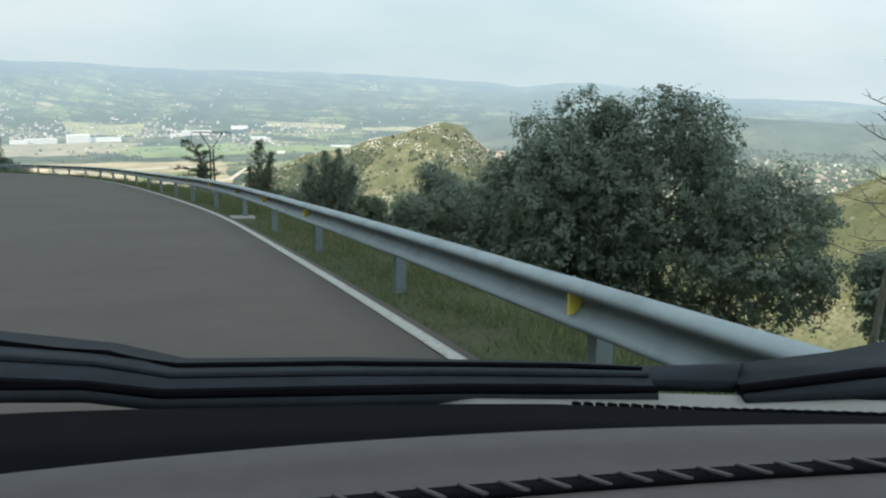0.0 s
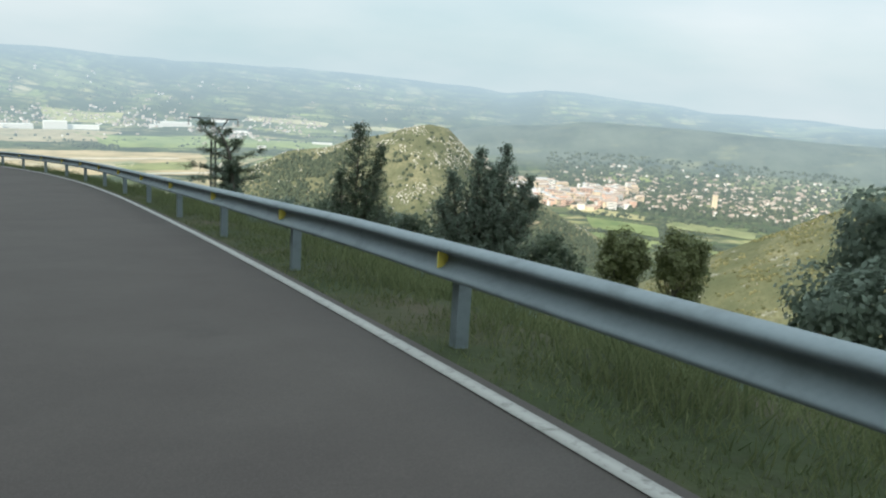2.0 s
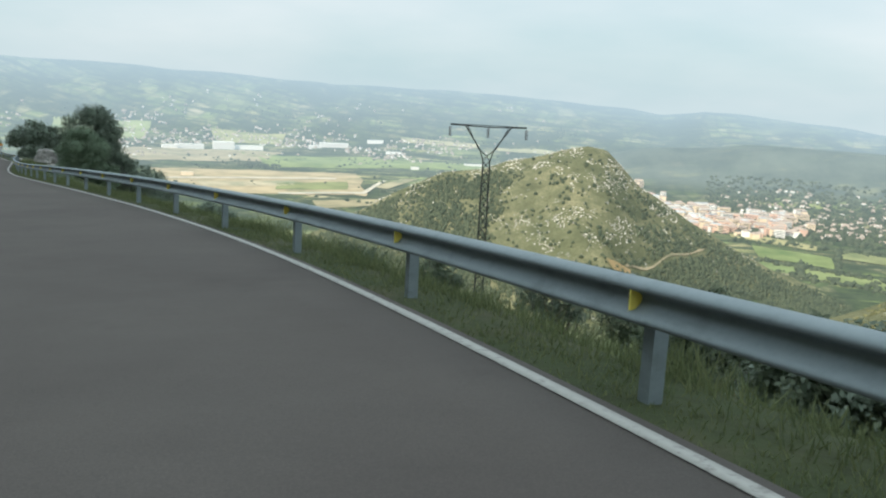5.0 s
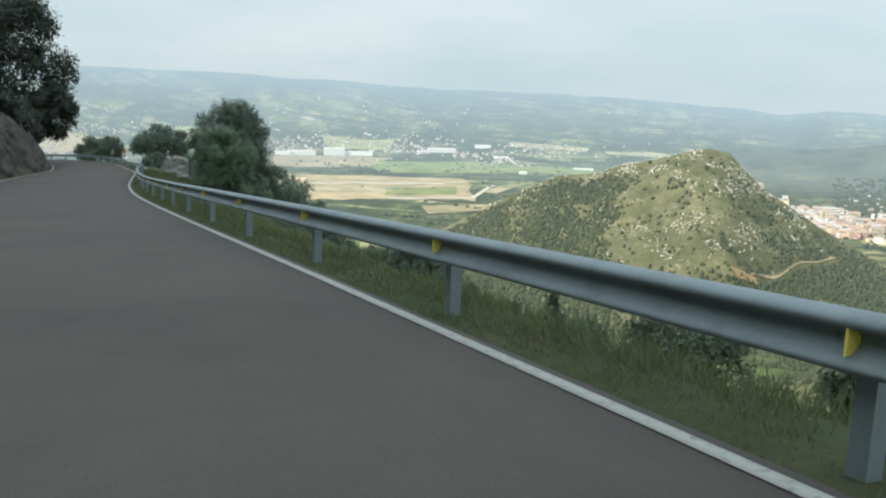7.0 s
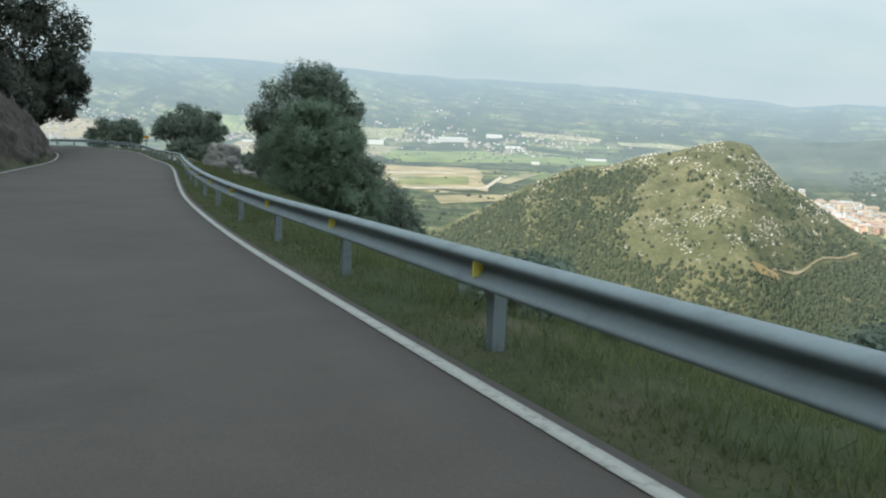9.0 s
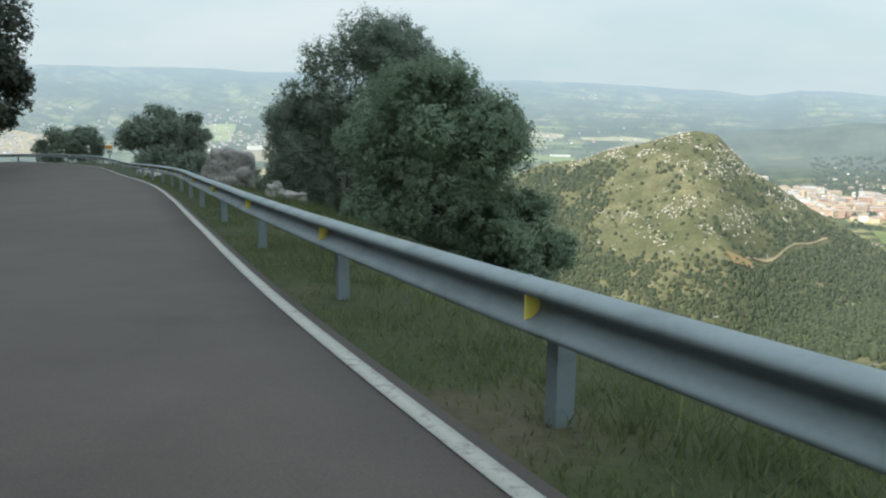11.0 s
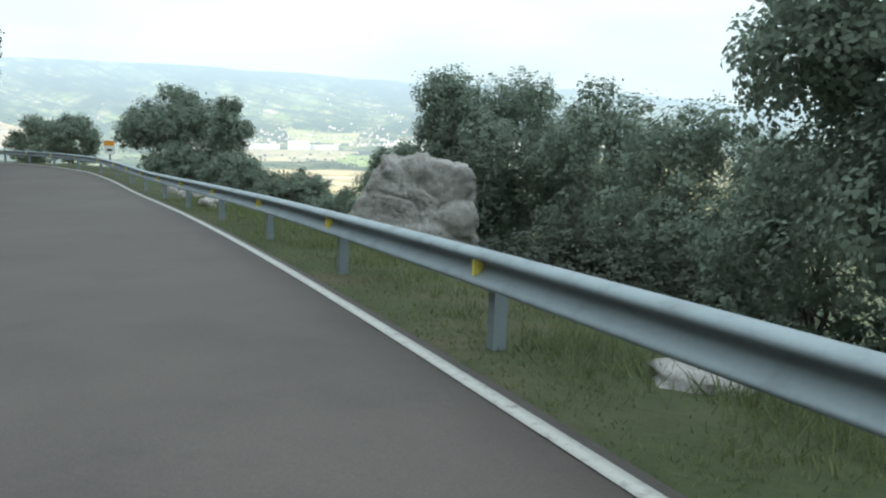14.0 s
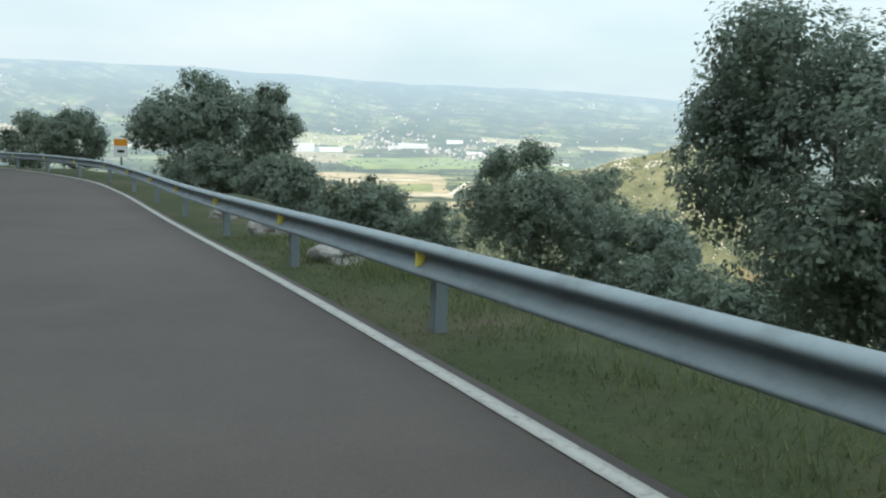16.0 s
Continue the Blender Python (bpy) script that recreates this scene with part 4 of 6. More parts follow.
# the airy young pine: a leaning leader over flat, far-reaching boughs
def build_open_pine(x=-12.69, y=44.79, level=-5.88, yaw=radians(5.5)):
    rng = np.random.default_rng(5)
    gz = ground_z(x, y) - 0.1
    ob = tagged(new("open_pine"), "sparse young pine with a leaning top and spread flat boughs", "tree")
    ob.location, ob.rotation_euler = (x, y, gz), (0, 0, yaw)
    up = level - gz
    bm = bmesh.new()
    spine = [Vector(q) for q in ((0, 0, 0), (0.04, 0, up), (0.0, 0, up + 0.9), (-0.12, 0.03, up + 1.4), (-0.36, 0.05, up + 1.86), (-0.70, 0.0, up + 2.24))]
    add_tube(bm, spine, [0.12, 0.10, 0.075, 0.045, 0.022, 0.008], 8)
    part("trunk", bm, BARK, ob, smooth=True)
    boughs = [((0, 0.92), (0.45, 0.1, 1.08), (0.98, 0.2, 1.36)), ((-0.02, 1.2), (0.15, -0.1, 1.4), (0.34, -0.2, 1.62)), ((0.02, 0.52), (-0.7, 0.1, 0.70), (-1.42, 0.0, 0.72)),
              ((0.02, 0.30), (-0.6, -0.3, 0.42), (-1.15, -0.4, 0.34)), ((0, 0.98), (-0.5, 0.1, 1.18), (-0.98, 0.2, 1.26)), ((-0.2, 1.5), (-0.55, 0.0, 1.66), (-0.98, -0.1, 1.98)),
              ((0.02, 0.55), (0.35, -0.2, 0.66), (0.72, -0.3, 0.70)), ((0, 0.8), (-0.1, 0.6, 0.95), (-0.2, 1.0, 1.05)), ((0, 0.75), (0.1, -0.5, 0.9), (0.25, -0.95, 1.0)),
              ((-0.05, 1.25), (-0.25, 0.4, 1.4), (-0.4, 0.7, 1.5)), ((-0.1, 1.35), (0.1, 0.3, 1.5), (0.2, 0.6, 1.6)), ((-0.3, 1.75), (-0.15, 0.0, 1.88), (0.02, 0.0, 1.95)),
              ((0.02, 0.2), (0.4, 0.4, 0.3), (0.7, 0.7, 0.36)), ((0.02, 0.4), (-0.4, 0.6, 0.5), (-0.7, 1.0, 0.5)), ((-0.55, 2.08), (-0.72, 0.0, 2.12), (-0.95, 0.0, 2.16))]
    for (ox, oz), mid, tip in boughs:
        a, b, c = Vector((ox, 0.02, up + oz)), Vector((mid[0], mid[1], up + mid[2])), Vector((tip[0], tip[1], up + tip[2]))
        bm = bmesh.new()
        add_tube(bm, [a, b, c], [0.028, 0.018, 0.006], 6)
        cs, sp = [], []
        reach = (c - a).length
        for k in range(int(12 + 15 * reach)):
            q = 0.28 + 0.76 * k / (11 + 15 * reach)
            base = a.lerp(b, q * 2) if q < 0.5 else b.lerp(c, q * 2 - 1)
            side = Vector((rng.normal(0, 0.10), rng.normal(0, 0.13), rng.normal(0.02, 0.045))) * (0.5 + 0.8 * reach)
            add_tube(bm, [base, base + side], [0.007, 0.003], 4)
            for w in (0.5, 0.8, 1.05):
                cs.append(tuple(base + side * w))
                sp.append(0.028 + 0.022 * rng.random())
        bough = part("bough", bm, BARK, ob, smooth=True)
        v = leaf_quads(rng, np.array(cs), np.array(sp), 15 * len(cs), 0.0165, np.tile(np.array([[0, 0, 1.0]]), (len(cs), 1)), 0.3)
        under(quads_mesh("needles", v, LEAF_PINE), bough)
    cs = [tuple(spine[k].lerp(spine[k + 1], q) + Vector((rng.normal(0, 0.10), rng.normal(0, 0.10), rng.normal(0, 0.07)))) for k in (3, 4) for q in np.linspace(0, 1, 26)]
    under(quads_mesh("top_needles", leaf_quads(rng, np.array(cs), np.full(len(cs), 0.04), 1500, 0.0165), LEAF_PINE), ob)
    # ivy round the lower stem
    bl = [(0.0, 0.0, up + z, r, r, 0.30) for z, r in ((-0.3, 0.42), (0.05, 0.36), (0.4, 0.27), (0.72, 0.2))]
    cs, outs, spr = crown_clumps(rng, bl, 22, 0.07)
    under(quads_mesh("ivy", leaf_quads(rng, cs, spr, 4200, 0.040, outs), LEAF_OAK), ob, "dark ivy round the stem")
    return ob


build_open_pine()


# ---- scrub on the slope below the barrier ----
def build_scrub():
    rng = np.random.default_rng(77)
    kinds = []
    for q, (r, h, mat, lab) in enumerate(((0.8, 1.1, LEAF_OAK, "low dark green scrub bush on the slope"), (1.2, 1.45, LEAF_OAK, "low dark green scrub bush on the slope"),
                                          (0.8, 1.0, LEAF_DRY, "yellowish heather bush on the slope"), (0.8, 1.7, LEAF_PINE, "young green pine on the slope"))):
        ob = tagged(new("scrub_bush"), lab, "bush", "scrub on the slope")
        bl = cone_blobs(0, 0, h, 0.0, r, 5) if q == 3 else crown_blobs(rng, 0, 0, h * 0.45, r, r, h * 0.55, 8)
        cs, outs, spr = crown_clumps(rng, bl, 7.0, 0.12)
        under(quads_mesh("foliage", leaf_quads(rng, cs, spr, 1250, 0.092, outs), mat), ob)
        bm = bmesh.new()
        for a in range(3):
            ang = a * 2.1
            add_tube(bm, [(0, 0, -0.3), (0.1 * math.cos(ang), 0.1 * math.sin(ang), h * 0.3), (0.4 * r * math.cos(ang), 0.4 * r * math.sin(ang), h * 0.6)], [0.04, 0.03, 0.01], 5)
        part("stems", bm, BARK, ob)
        kinds.append(ob)
    spots = []
    for k in range(95):
        s, l = rng.uniform(8, 112), 6.0 + 22 * rng.random() ** 1.1
        spots.append((s, l))
    low = [(rng.uniform(6, 104), rng.uniform(1.7, 4.6)) for _ in range(75)]
    used = [False] * 4
    for s, l in low + spots:
        p = on(s, np.float64(l))
        if min((p[0] - a) ** 2 + (p[1] - b) ** 2 for a, b in ((3, 22.7), (6, 22.4), (8, 20.4), (-0.2, 26.8), (-7.8, 36.4), (-4.7, 36.4), (-13, 45.3), (-25, 93.5))) < 4.0:
            continue
        q = rng.choice(4, p=(0.36, 0.34, 0.18, 0.12))
        if (p[0] + 43.4) ** 2 + (p[1] - 89) ** 2 < 9:
            continue
        if (p[0] + 33.3) ** 2 + (p[1] - 78.4) ** 2 < 9:
            continue
        if s > 84 and q == 2:
            q = 0
        if 50 < s < 72 and 4.7 < l < 9:
            continue
        z = ground_z(p[0], p[1]) - 0.1
        k = rng.uniform(0.35, 0.6) if l < 4.7 else 1.0
        q = 0 if l < 4.7 and q == 3 else q
        m = Matrix.LocRotScale((p[0], p[1], z), Euler((0, 0, rng.uniform(0, 6.28))), (k, k, k))
        if used[q]:
            copy_thing(kinds[q], m)
        else:
            kinds[q].matrix_basis = m
            used[q] = True


build_scrub()


def build_thicket():
    """Denser bushes whose tops line the slope's edge."""
    tops = ((-6.3, 51.9, -8.0), (-4.4, 49.0, -7.3), (-7.8, 55.8, -8.6), (-9.4, 59.7, -9.1), (-11.3, 64.3, -9.5), (-12.7, 68.2, -10.2), (-13.7, 72.0, -10.7),
            (-16.1, 76.8, -11.3), (-19.4, 81.9, -11.9), (-2.0, 46.6, -6.8), (-8.7, 51.5, -8.7), (-11.1, 56.3, -9.2), (-13.9, 61.6, -9.8), (-15.7, 67.3, -10.6), (-30.7, 87.8, -12.9), (-25.8, 85.3, -12.6), (-11.8, 51.7, -7.1), (-10.9, 50.8, -7.0), (-10.1, 49.8, -6.9), (-9.4, 49.4, -6.9), (-8.7, 48.9, -6.8), (-8.1, 48.5, -6.8),
            (-10.2, 50.8, -7.1), (-8.6, 49.3, -7.0), (-7.5, 47.9, -6.7), (-6.6, 47.0, -6.6), (-5.1, 46.1, -6.3), (-14.3, 58.5, -8.1), (-13.1, 57.6, -8.0), (-12.1, 56.8, -7.9), (-11.2, 55.9, -7.7), (-10.5, 55.0, -7.4))
    for k, (x, y, z) in enumerate(tops):
        build_tree("bush", "dark green bush in the thicket below the barrier", "bush", x, y, z, 1.5 + 0.4 * (k % 3), 1.6, 3.4, 0.075, 5500, 100 + k, LEAF_OAK if k % 4 == 0 else LEAF_PINE, group="thicket below the barrier")
    for k, (x, y, z) in enumerate(((0.3, 44.3, -6.3), (1.6, 42.5, -6.0))):
        build_tree("young_pine", "yellowish green young pine on the slope", "tree", x, y, z + 0.1, 0.95, 0.95, 2.8, 0.045, 11000, 130 + k, LEAF_DRY)


build_thicket()


def build_grass():
    """Grass blades on the verge: cropped by the asphalt, long and tufted round and behind the posts."""
    rng = np.random.default_rng(9)
    n = 330000
    s = rng.uniform(-2, 150, n)
    l = 0.16 + 4.0 * rng.random(n) ** 1.6
    p = on(s, l)
    tuft = wobble(p[:, 0], p[:, 1], 0.7, 4.0)
    patch = wobble(p[:, 0], p[:, 1], 2.6, 11.0)
    keep = rng.random(n) < np.clip(0.62 + 1.1 * tuft + 0.6 * patch, 0.08, 1) * np.clip((l - 0.08) * 3.0, 0.15, 1)
    s, l, p, patch = s[keep], l[keep], p[keep], patch[keep]
    n = len(s)
    p[:, 2] += ground_rel(s, l) - 0.02
    long = np.clip((l - 0.45) * 1.4, 0, 1)
    h = rng.uniform(0.025, 0.07, n) + rng.uniform(0.02, 0.13, n) * long
    h *= 1 + long * (2.2 * np.clip(wobble(p[:, 0], p[:, 1], 1.1, 9.0), 0, 0.8) + 0.8 * np.clip(patch, 0, 1))
    h = np.where(s > 116, h * 0.75, h)
    a = rng.uniform(0, 6.28, n)
    side = np.stack([np.cos(a), np.sin(a), 0 * a], 1) * (0.004 + 0.006 * rng.random(n))[:, None]
    lean = rng.normal(0, 0.42, (n, 3)) * h[:, None]
    lean[:, 2] = h
    v = np.stack([p - side, p + side, p + side * 0.3 + lean, p - side * 0.3 + lean], 1)
    return tagged(quads_mesh("grass", v, GRASS), "uneven green and straw grass along the verge", "grass", kind="stuff")


build_grass()


# ---- pylon ----
def build_pylon(x=-23.55, y=86.7, top=-6.33, half=1.95, yaw=radians(4)):
    gz = ground_z(x, y) - 0.2
    ob = tagged(new("pylon"), "steel lattice power pylon with a V-shaped head", "pylon")
    ob.location, ob.rotation_euler = (x, y, gz), (0, 0, yaw)
    h = top - gz
    waist, foot, neck = h - 1.75, 0.27, 0.17

    def bar(bm, a, b, w=0.045):
        add_tube(bm, [a, b], [w, w], 4)
    for sx in (-1, 1):
        for sy in (-1, 1):
            bm = bmesh.new()
            bar(bm, (sx * foot, sy * foot, 0), (sx * neck, sy * neck, waist), 0.045)
            part("leg", bm, STEEL_DARK, ob)
    bm = bmesh.new()
    n = max(8, round(waist / 0.42))
    for k in range(n):
        z0, z1 = waist * k / n, waist * (k + 1) / n
        q0, q1 = foot + (neck - foot) * k / n, foot + (neck - foot) * (k + 1) / n
        for (ax, ay), (bx, by) in (((-1, -1), (1, -1)), ((1, -1), (1, 1)), ((1, 1), (-1, 1)), ((-1, 1), (-1, -1))):
            a, b = ((ax * q0, ay * q0, z0), (bx * q1, by * q1, z1)) if k % 2 else ((bx * q0, by * q0, z0), (ax * q1, ay * q1, z1))
            bar(bm, a, b, 0.028)
    part("lattice", bm, STEEL_DARK, ob)
    for sx in (-1, 1):
        bm = bmesh.new()
        out, low = Vector((sx * half * 0.60, 0, h)), Vector((sx * 0.17, 0, waist))
        knee = Vector((sx * 0.36, 0, waist + 0.55))
        bar(bm, low, knee, 0.04)
        bar(bm, knee, out, 0.04)
        bar(bm, (0, 0, waist + 0.25), knee, 0.03)
        bar(bm, (0, 0, waist + 0.25), (sx * 0.17, 0, waist), 0.025)
        bar(bm, knee + Vector((sx * 0.08, 0.08, 0.02)), out + Vector((-sx * 0.12, 0.08, 0)), 0.025)
        for q in (0.2, 0.45, 0.7):
            bar(bm, knee.lerp(out, q), knee.lerp(out, q + 0.15) + Vector((-sx * 0.05, 0.08, 0)), 0.014)
        part("head_arm", bm, STEEL_DARK, ob)
    bm = bmesh.new()
    bar(bm, (-half, 0, h + 0.02), (0, 0, h - 0.03), 0.04)
    bar(bm, (0, 0, h - 0.03), (half, 0, h + 0.02), 0.04)
    bar(bm, (-half, 0.12, h + 0.05), (half, 0.12, h + 0.05), 0.025)
    part("crossarm", bm, STEEL_DARK, ob)
    for cx in (-half, 0.0, half):
        bm = bmesh.new()
        for k in range(5):
            bmesh.ops.create_cone(bm, segments=8, radius1=0.09, radius2=0.05, depth=0.07, cap_ends=True, matrix=Matrix.Translation((cx, 0, h - 0.12 - 0.1 * k)))
        part("insulator", bm, GREY_PLASTIC, ob, "dark stacked insulator")
    return ob


STEEL_DARK = mat_plain("weathered_dark_steel", (0.075, 0.08, 0.08), 0.6, 0.3, 0.3, 6)
build_pylon()


# ---- rocks ----
def build_rock(name, label, x, y, bottom, size, seed, rough=0.35, sub=4, material=None):
    bm = bmesh.new()
    bmesh.ops.create_icosphere(bm, subdivisions=sub, radius=1.0)
    for v in bm.verts:
        c = v.co.copy()
        k = 1 + rough * noise.noise(c * 1.1 + Vector((seed, 0, 0))) + 0.16 * noise.noise(c * 2.7 + Vector((0, seed, 0))) + 0.06 * noise.noise(c * 7 + Vector((0, 0, seed)))
        box = c / max(abs(c.x), abs(c.y), abs(c.z))
        chip = abs(noise.noise(c * 1.9 + Vector((seed, seed, 0))))
        c = (c * 0.55 + box * 0.42) * (k - 0.35 * rough * max(0.0, 0.3 - chip))
        v.co = Vector((c.x * size[0], c.y * size[1], c.z * size[2] + size[2] * 0.9))
    me = bpy.data.meshes.new(name)
    bm.to_mesh(me)
    bm.free()
    me.materials.append(material or ROCK)
    me.polygons.foreach_set("use_smooth", [material is None] * len(me.polygons))
    ob = new(name, me)
    ob.location = (x, y, bottom)
    return tagged(ob, label, "rock")


def build_boulder():
    """A broad angular block, its flat faces broken and weathered, with a ledge and a knob at its foot."""
    faces = [(Vector(n).normalized(), d) for n, d in (((-0.833, 0, 0.553), 0.97), ((-0.10, 0, 0.99), 0.92), ((0.16, 0, 0.98), 0.92), ((0.742, 0, 0.67), 1.19), ((0.996, 0, -0.05), 1.02),
                                                     ((0, -1, 0.22), 0.42), ((0, 1, 0.2), 0.75), ((-0.6, -0.78, 0.15), 0.76), ((0.62, -0.75, 0.1), 0.86), ((0.1, -0.62, 0.78), 0.86), ((0, 0, -1), 0.95), ((-0.9, 0.3, -0.1), 1.25), ((-0.35, -0.5, 0.75), 0.93))]
    lumps = ((Vector((-0.46, -0.05, 0.70)), Vector((0.24, 0.34, 0.27)), 3.3), (Vector((0.06, -0.02, 0.72)), Vector((0.30, 0.40, 0.27)), 2.2), (Vector((0.78, -0.34, -0.10)), Vector((0.36, 0.34, 0.36)), 8.1), (Vector((0.15, -0.28, -0.42)), Vector((1.0, 0.38, 0.34)), 5.7))
    bm = bmesh.new()
    bmesh.ops.create_icosphere(bm, subdivisions=6, radius=1.0)
    for v in bm.verts:
        c = v.co.normalized()
        inv = 0.0
        for n, d in faces:
            q = max(0.0, c.dot(n) / d)
            inv += q ** 55
        r = inv ** (-1 / 55)
        for at, size, seed in lumps:
            # where the ray from the block's heart leaves the lump
            o = Vector((-at.x / size.x, -at.y / size.y, -at.z / size.z))
            w = Vector((c.x / size.x, c.y / size.y, c.z / size.z))
            aa, bb, cc = w.dot(w), o.dot(w), o.dot(o) - 1
            disc = bb * bb - aa * cc
            if disc > 0:
                r = max(r, (-bb + math.sqrt(disc)) / aa)
        p = c * r
        crack = max(0.0, 0.10 - abs(noise.noise(p * 1.6 + Vector((4.1, 0, 0))))) * 0.6
        layer = 0.022 * noise.noise(Vector((p.x * 1.2, p.y * 1.2, p.z * 6.5)))
        k = 0.055 * noise.noise(p * 1.7 + Vector((0, 2.2, 0))) + 0.042 * noise.noise(p * 3.9) + 0.030 * noise.noise(p * 9.0) + 0.020 * noise.noise(p * 21.0) + layer - crack
        v.co = p + c * k
    me = bpy.data.meshes.new("boulder")
    bm.to_mesh(me)
    bm.free()
    me.materials.append(ROCK)
    me.polygons.foreach_set("use_smooth", [True] * len(me.polygons))
    ob = new("boulder", me)
    ob.location, ob.rotation_euler, ob.scale = (-71.50, 121.66, -13.48), (0, 0, radians(13.2)), (0.94, 1.0, 1.0)
    return tagged(ob, "large weathered grey-brown limestone boulder beside the barrier", "rock")


build_boulder()
PALE = "pale jagged limestone block behind the barrier"
build_rock("rock", PALE, -65.58, 113.38, -13.26, (0.30, 0.26, 0.27), 7.1, 0.7, 4, ROCK_PALE)
build_rock("rock", PALE, -64.75, 112.88, -13.42, (0.40, 0.28, 0.25), 9.4, 0.7, 4, ROCK_PALE)
build_rock("rock", "half-buried flat stone on the grass verge", -67.45, 113.05, -13.17, (0.30, 0.2, 0.09), 2.4, 0.5, 3)

for k, s_at in enumerate((146.5, 150.2, 153.6)):
    q = on(s_at, np.float64(1.15))
    build_rock("rock", "pale limestone lump lying behind the barrier posts", q[0], q[1], ground_z(q[0], q[1]) - 0.06, (0.34 - 0.04 * k, 0.24, 0.17), 3.7 + 2 * k, 0.6, 3, ROCK_PALE)
build_rock("rock", "small pale stone on the grass verge", -69.6, 116.9, -13.60, (0.18, 0.12, 0.07), 6.4, 0.5, 3)


def build_pad(x, y, z):
    bm = bmesh.new()
    add_box(bm, (0.55, 0.38, 0.12), (0, 0, 0), None, 0.015)
    for v in bm.verts:
        v.co += Vector((noise.noise(v.co * 5), noise.noise(v.co * 5 + Vector((3, 0, 0))), 0)) * 0.04
    me = bpy.data.meshes.new("concrete_pad")
    bm.to_mesh(me)
    bm.free()
    me.materials.append(mat_plain("weathered_concrete", (0.30, 0.29, 0.26), 0.9, 0, 0.35, 12))
    ob = new("concrete_pad", me)
    ob.location, ob.rotation_euler = (x, y, z), (0.02, 0.05, radians(25))
    return tagged(ob, "weathered concrete footing in the grass verge", "concrete pad")


build_pad(-4.45, 18.75, -3.28)


def build_rock_bank():
    """The cut rock face on the uphill side before the bend."""
    s = np.arange(96, 176, 0.4)
    u = np.linspace(0, 1, 22)
    Sg, U = np.meshgrid(s, u, indexing="ij")
    top = 4.4 * np.clip((178 - Sg) / 10, 0.15, 1)
    L = -6.98 - 2.1 * U ** 1.3
    p = on(Sg, L)
    p[..., 2] += -0.15 + top * U
    push = 0.55 * wobble(p[..., 0] + p[..., 2], p[..., 1] + 2 * p[..., 2], 1.7, 6.1) + 0.22 * wobble(p[..., 0] - 2 * p[..., 2], p[..., 1], 0.6, 2.9)
    q = on(Sg, L + np.clip(push, -0.6, 0.25))
    p[..., :2] = q[..., :2]
    p[..., 2] += 0.4 * push
    n, m = Sg.shape
    i, j = np.meshgrid(np.arange(n - 1), np.arange(m - 1), indexing="ij")
    f = np.stack([i * m + j, (i + 1) * m + j, (i + 1) * m + j + 1, i * m + j + 1], -1).reshape(-1, 4)
    ob = link_mesh("rock_bank", p.reshape(-1, 3), f, mat_dark_rock(), True)
    return tagged(ob, "rough grey rock cutting on the uphill roadside", "rock face", kind="structure")


build_rock_bank()


# ---- sign ----
def build_sign(x=-93.4, y=145.1, top=-14.6):
    gz = ground_z(x, y)
    ob = tagged(new("road_sign"), "small orange and white warning sign on a steel post", "road sign")
    ob.location, ob.rotation_euler = (x, y, gz), (0, 0, radians(20))
    h = top - gz
    bm = bmesh.new()
    add_box(bm, (0.08, 0.04, h), (0, 0.03, h / 2))
    part("pole", bm, STEEL, ob)
    bm = bmesh.new()
    add_box(bm, (0.5, 0.012, 0.68), (0, 0, h - 0.34), None, 0.004)
    part("plate", bm, mat_plain("white_sign_face", (0.75, 0.75, 0.72), 0.5, 0, 0.1), ob, "white sign plate")
    bm = bmesh.new()
    add_box(bm, (0.48, 0.006, 0.24), (0, -0.010, h - 0.14))
    part("header", bm, mat_plain("orange_sign_header", (0.75, 0.30, 0.03), 0.5, 0, 0.1), ob, "orange header")
    bm = bmesh.new()
    add_box(bm, (0.26, 0.006, 0.10), (0.0, -0.010, h - 0.47))
    part("symbol", bm, mat_plain("black_symbol", (0.03, 0.03, 0.03), 0.5), ob, "dark symbol bar")
    return ob


build_sign()


# ---- the far hill's woods and outcrops, the town and the valley's buildings ----
def polar(az, r):
    a = np.radians(az)
    return r * np.sin(a), r * np.cos(a)


# crowns and rocks of the far hill, with painted haze mixed in
FAR_TREE, FAR_ROCK = Mat("far_tree_crowns", 0.95, spec=0.05), Mat("far_limestone", 0.9, spec=0.1)
FAR_TREE.colour(FAR_TREE.ramp(FAR_TREE.per_island(), [(0.0, (0.052, 0.066, 0.044)), (1.0, (0.100, 0.116, 0.070))])).haze_glow(1000, 4720, 0.86)
FAR_ROCK.colour(FAR_ROCK.ramp(FAR_ROCK.per_island(), [(0.0, (0.30, 0.28, 0.24)), (1.0, (0.66, 0.62, 0.54))])).haze_glow(1000, 4720, 0.86)


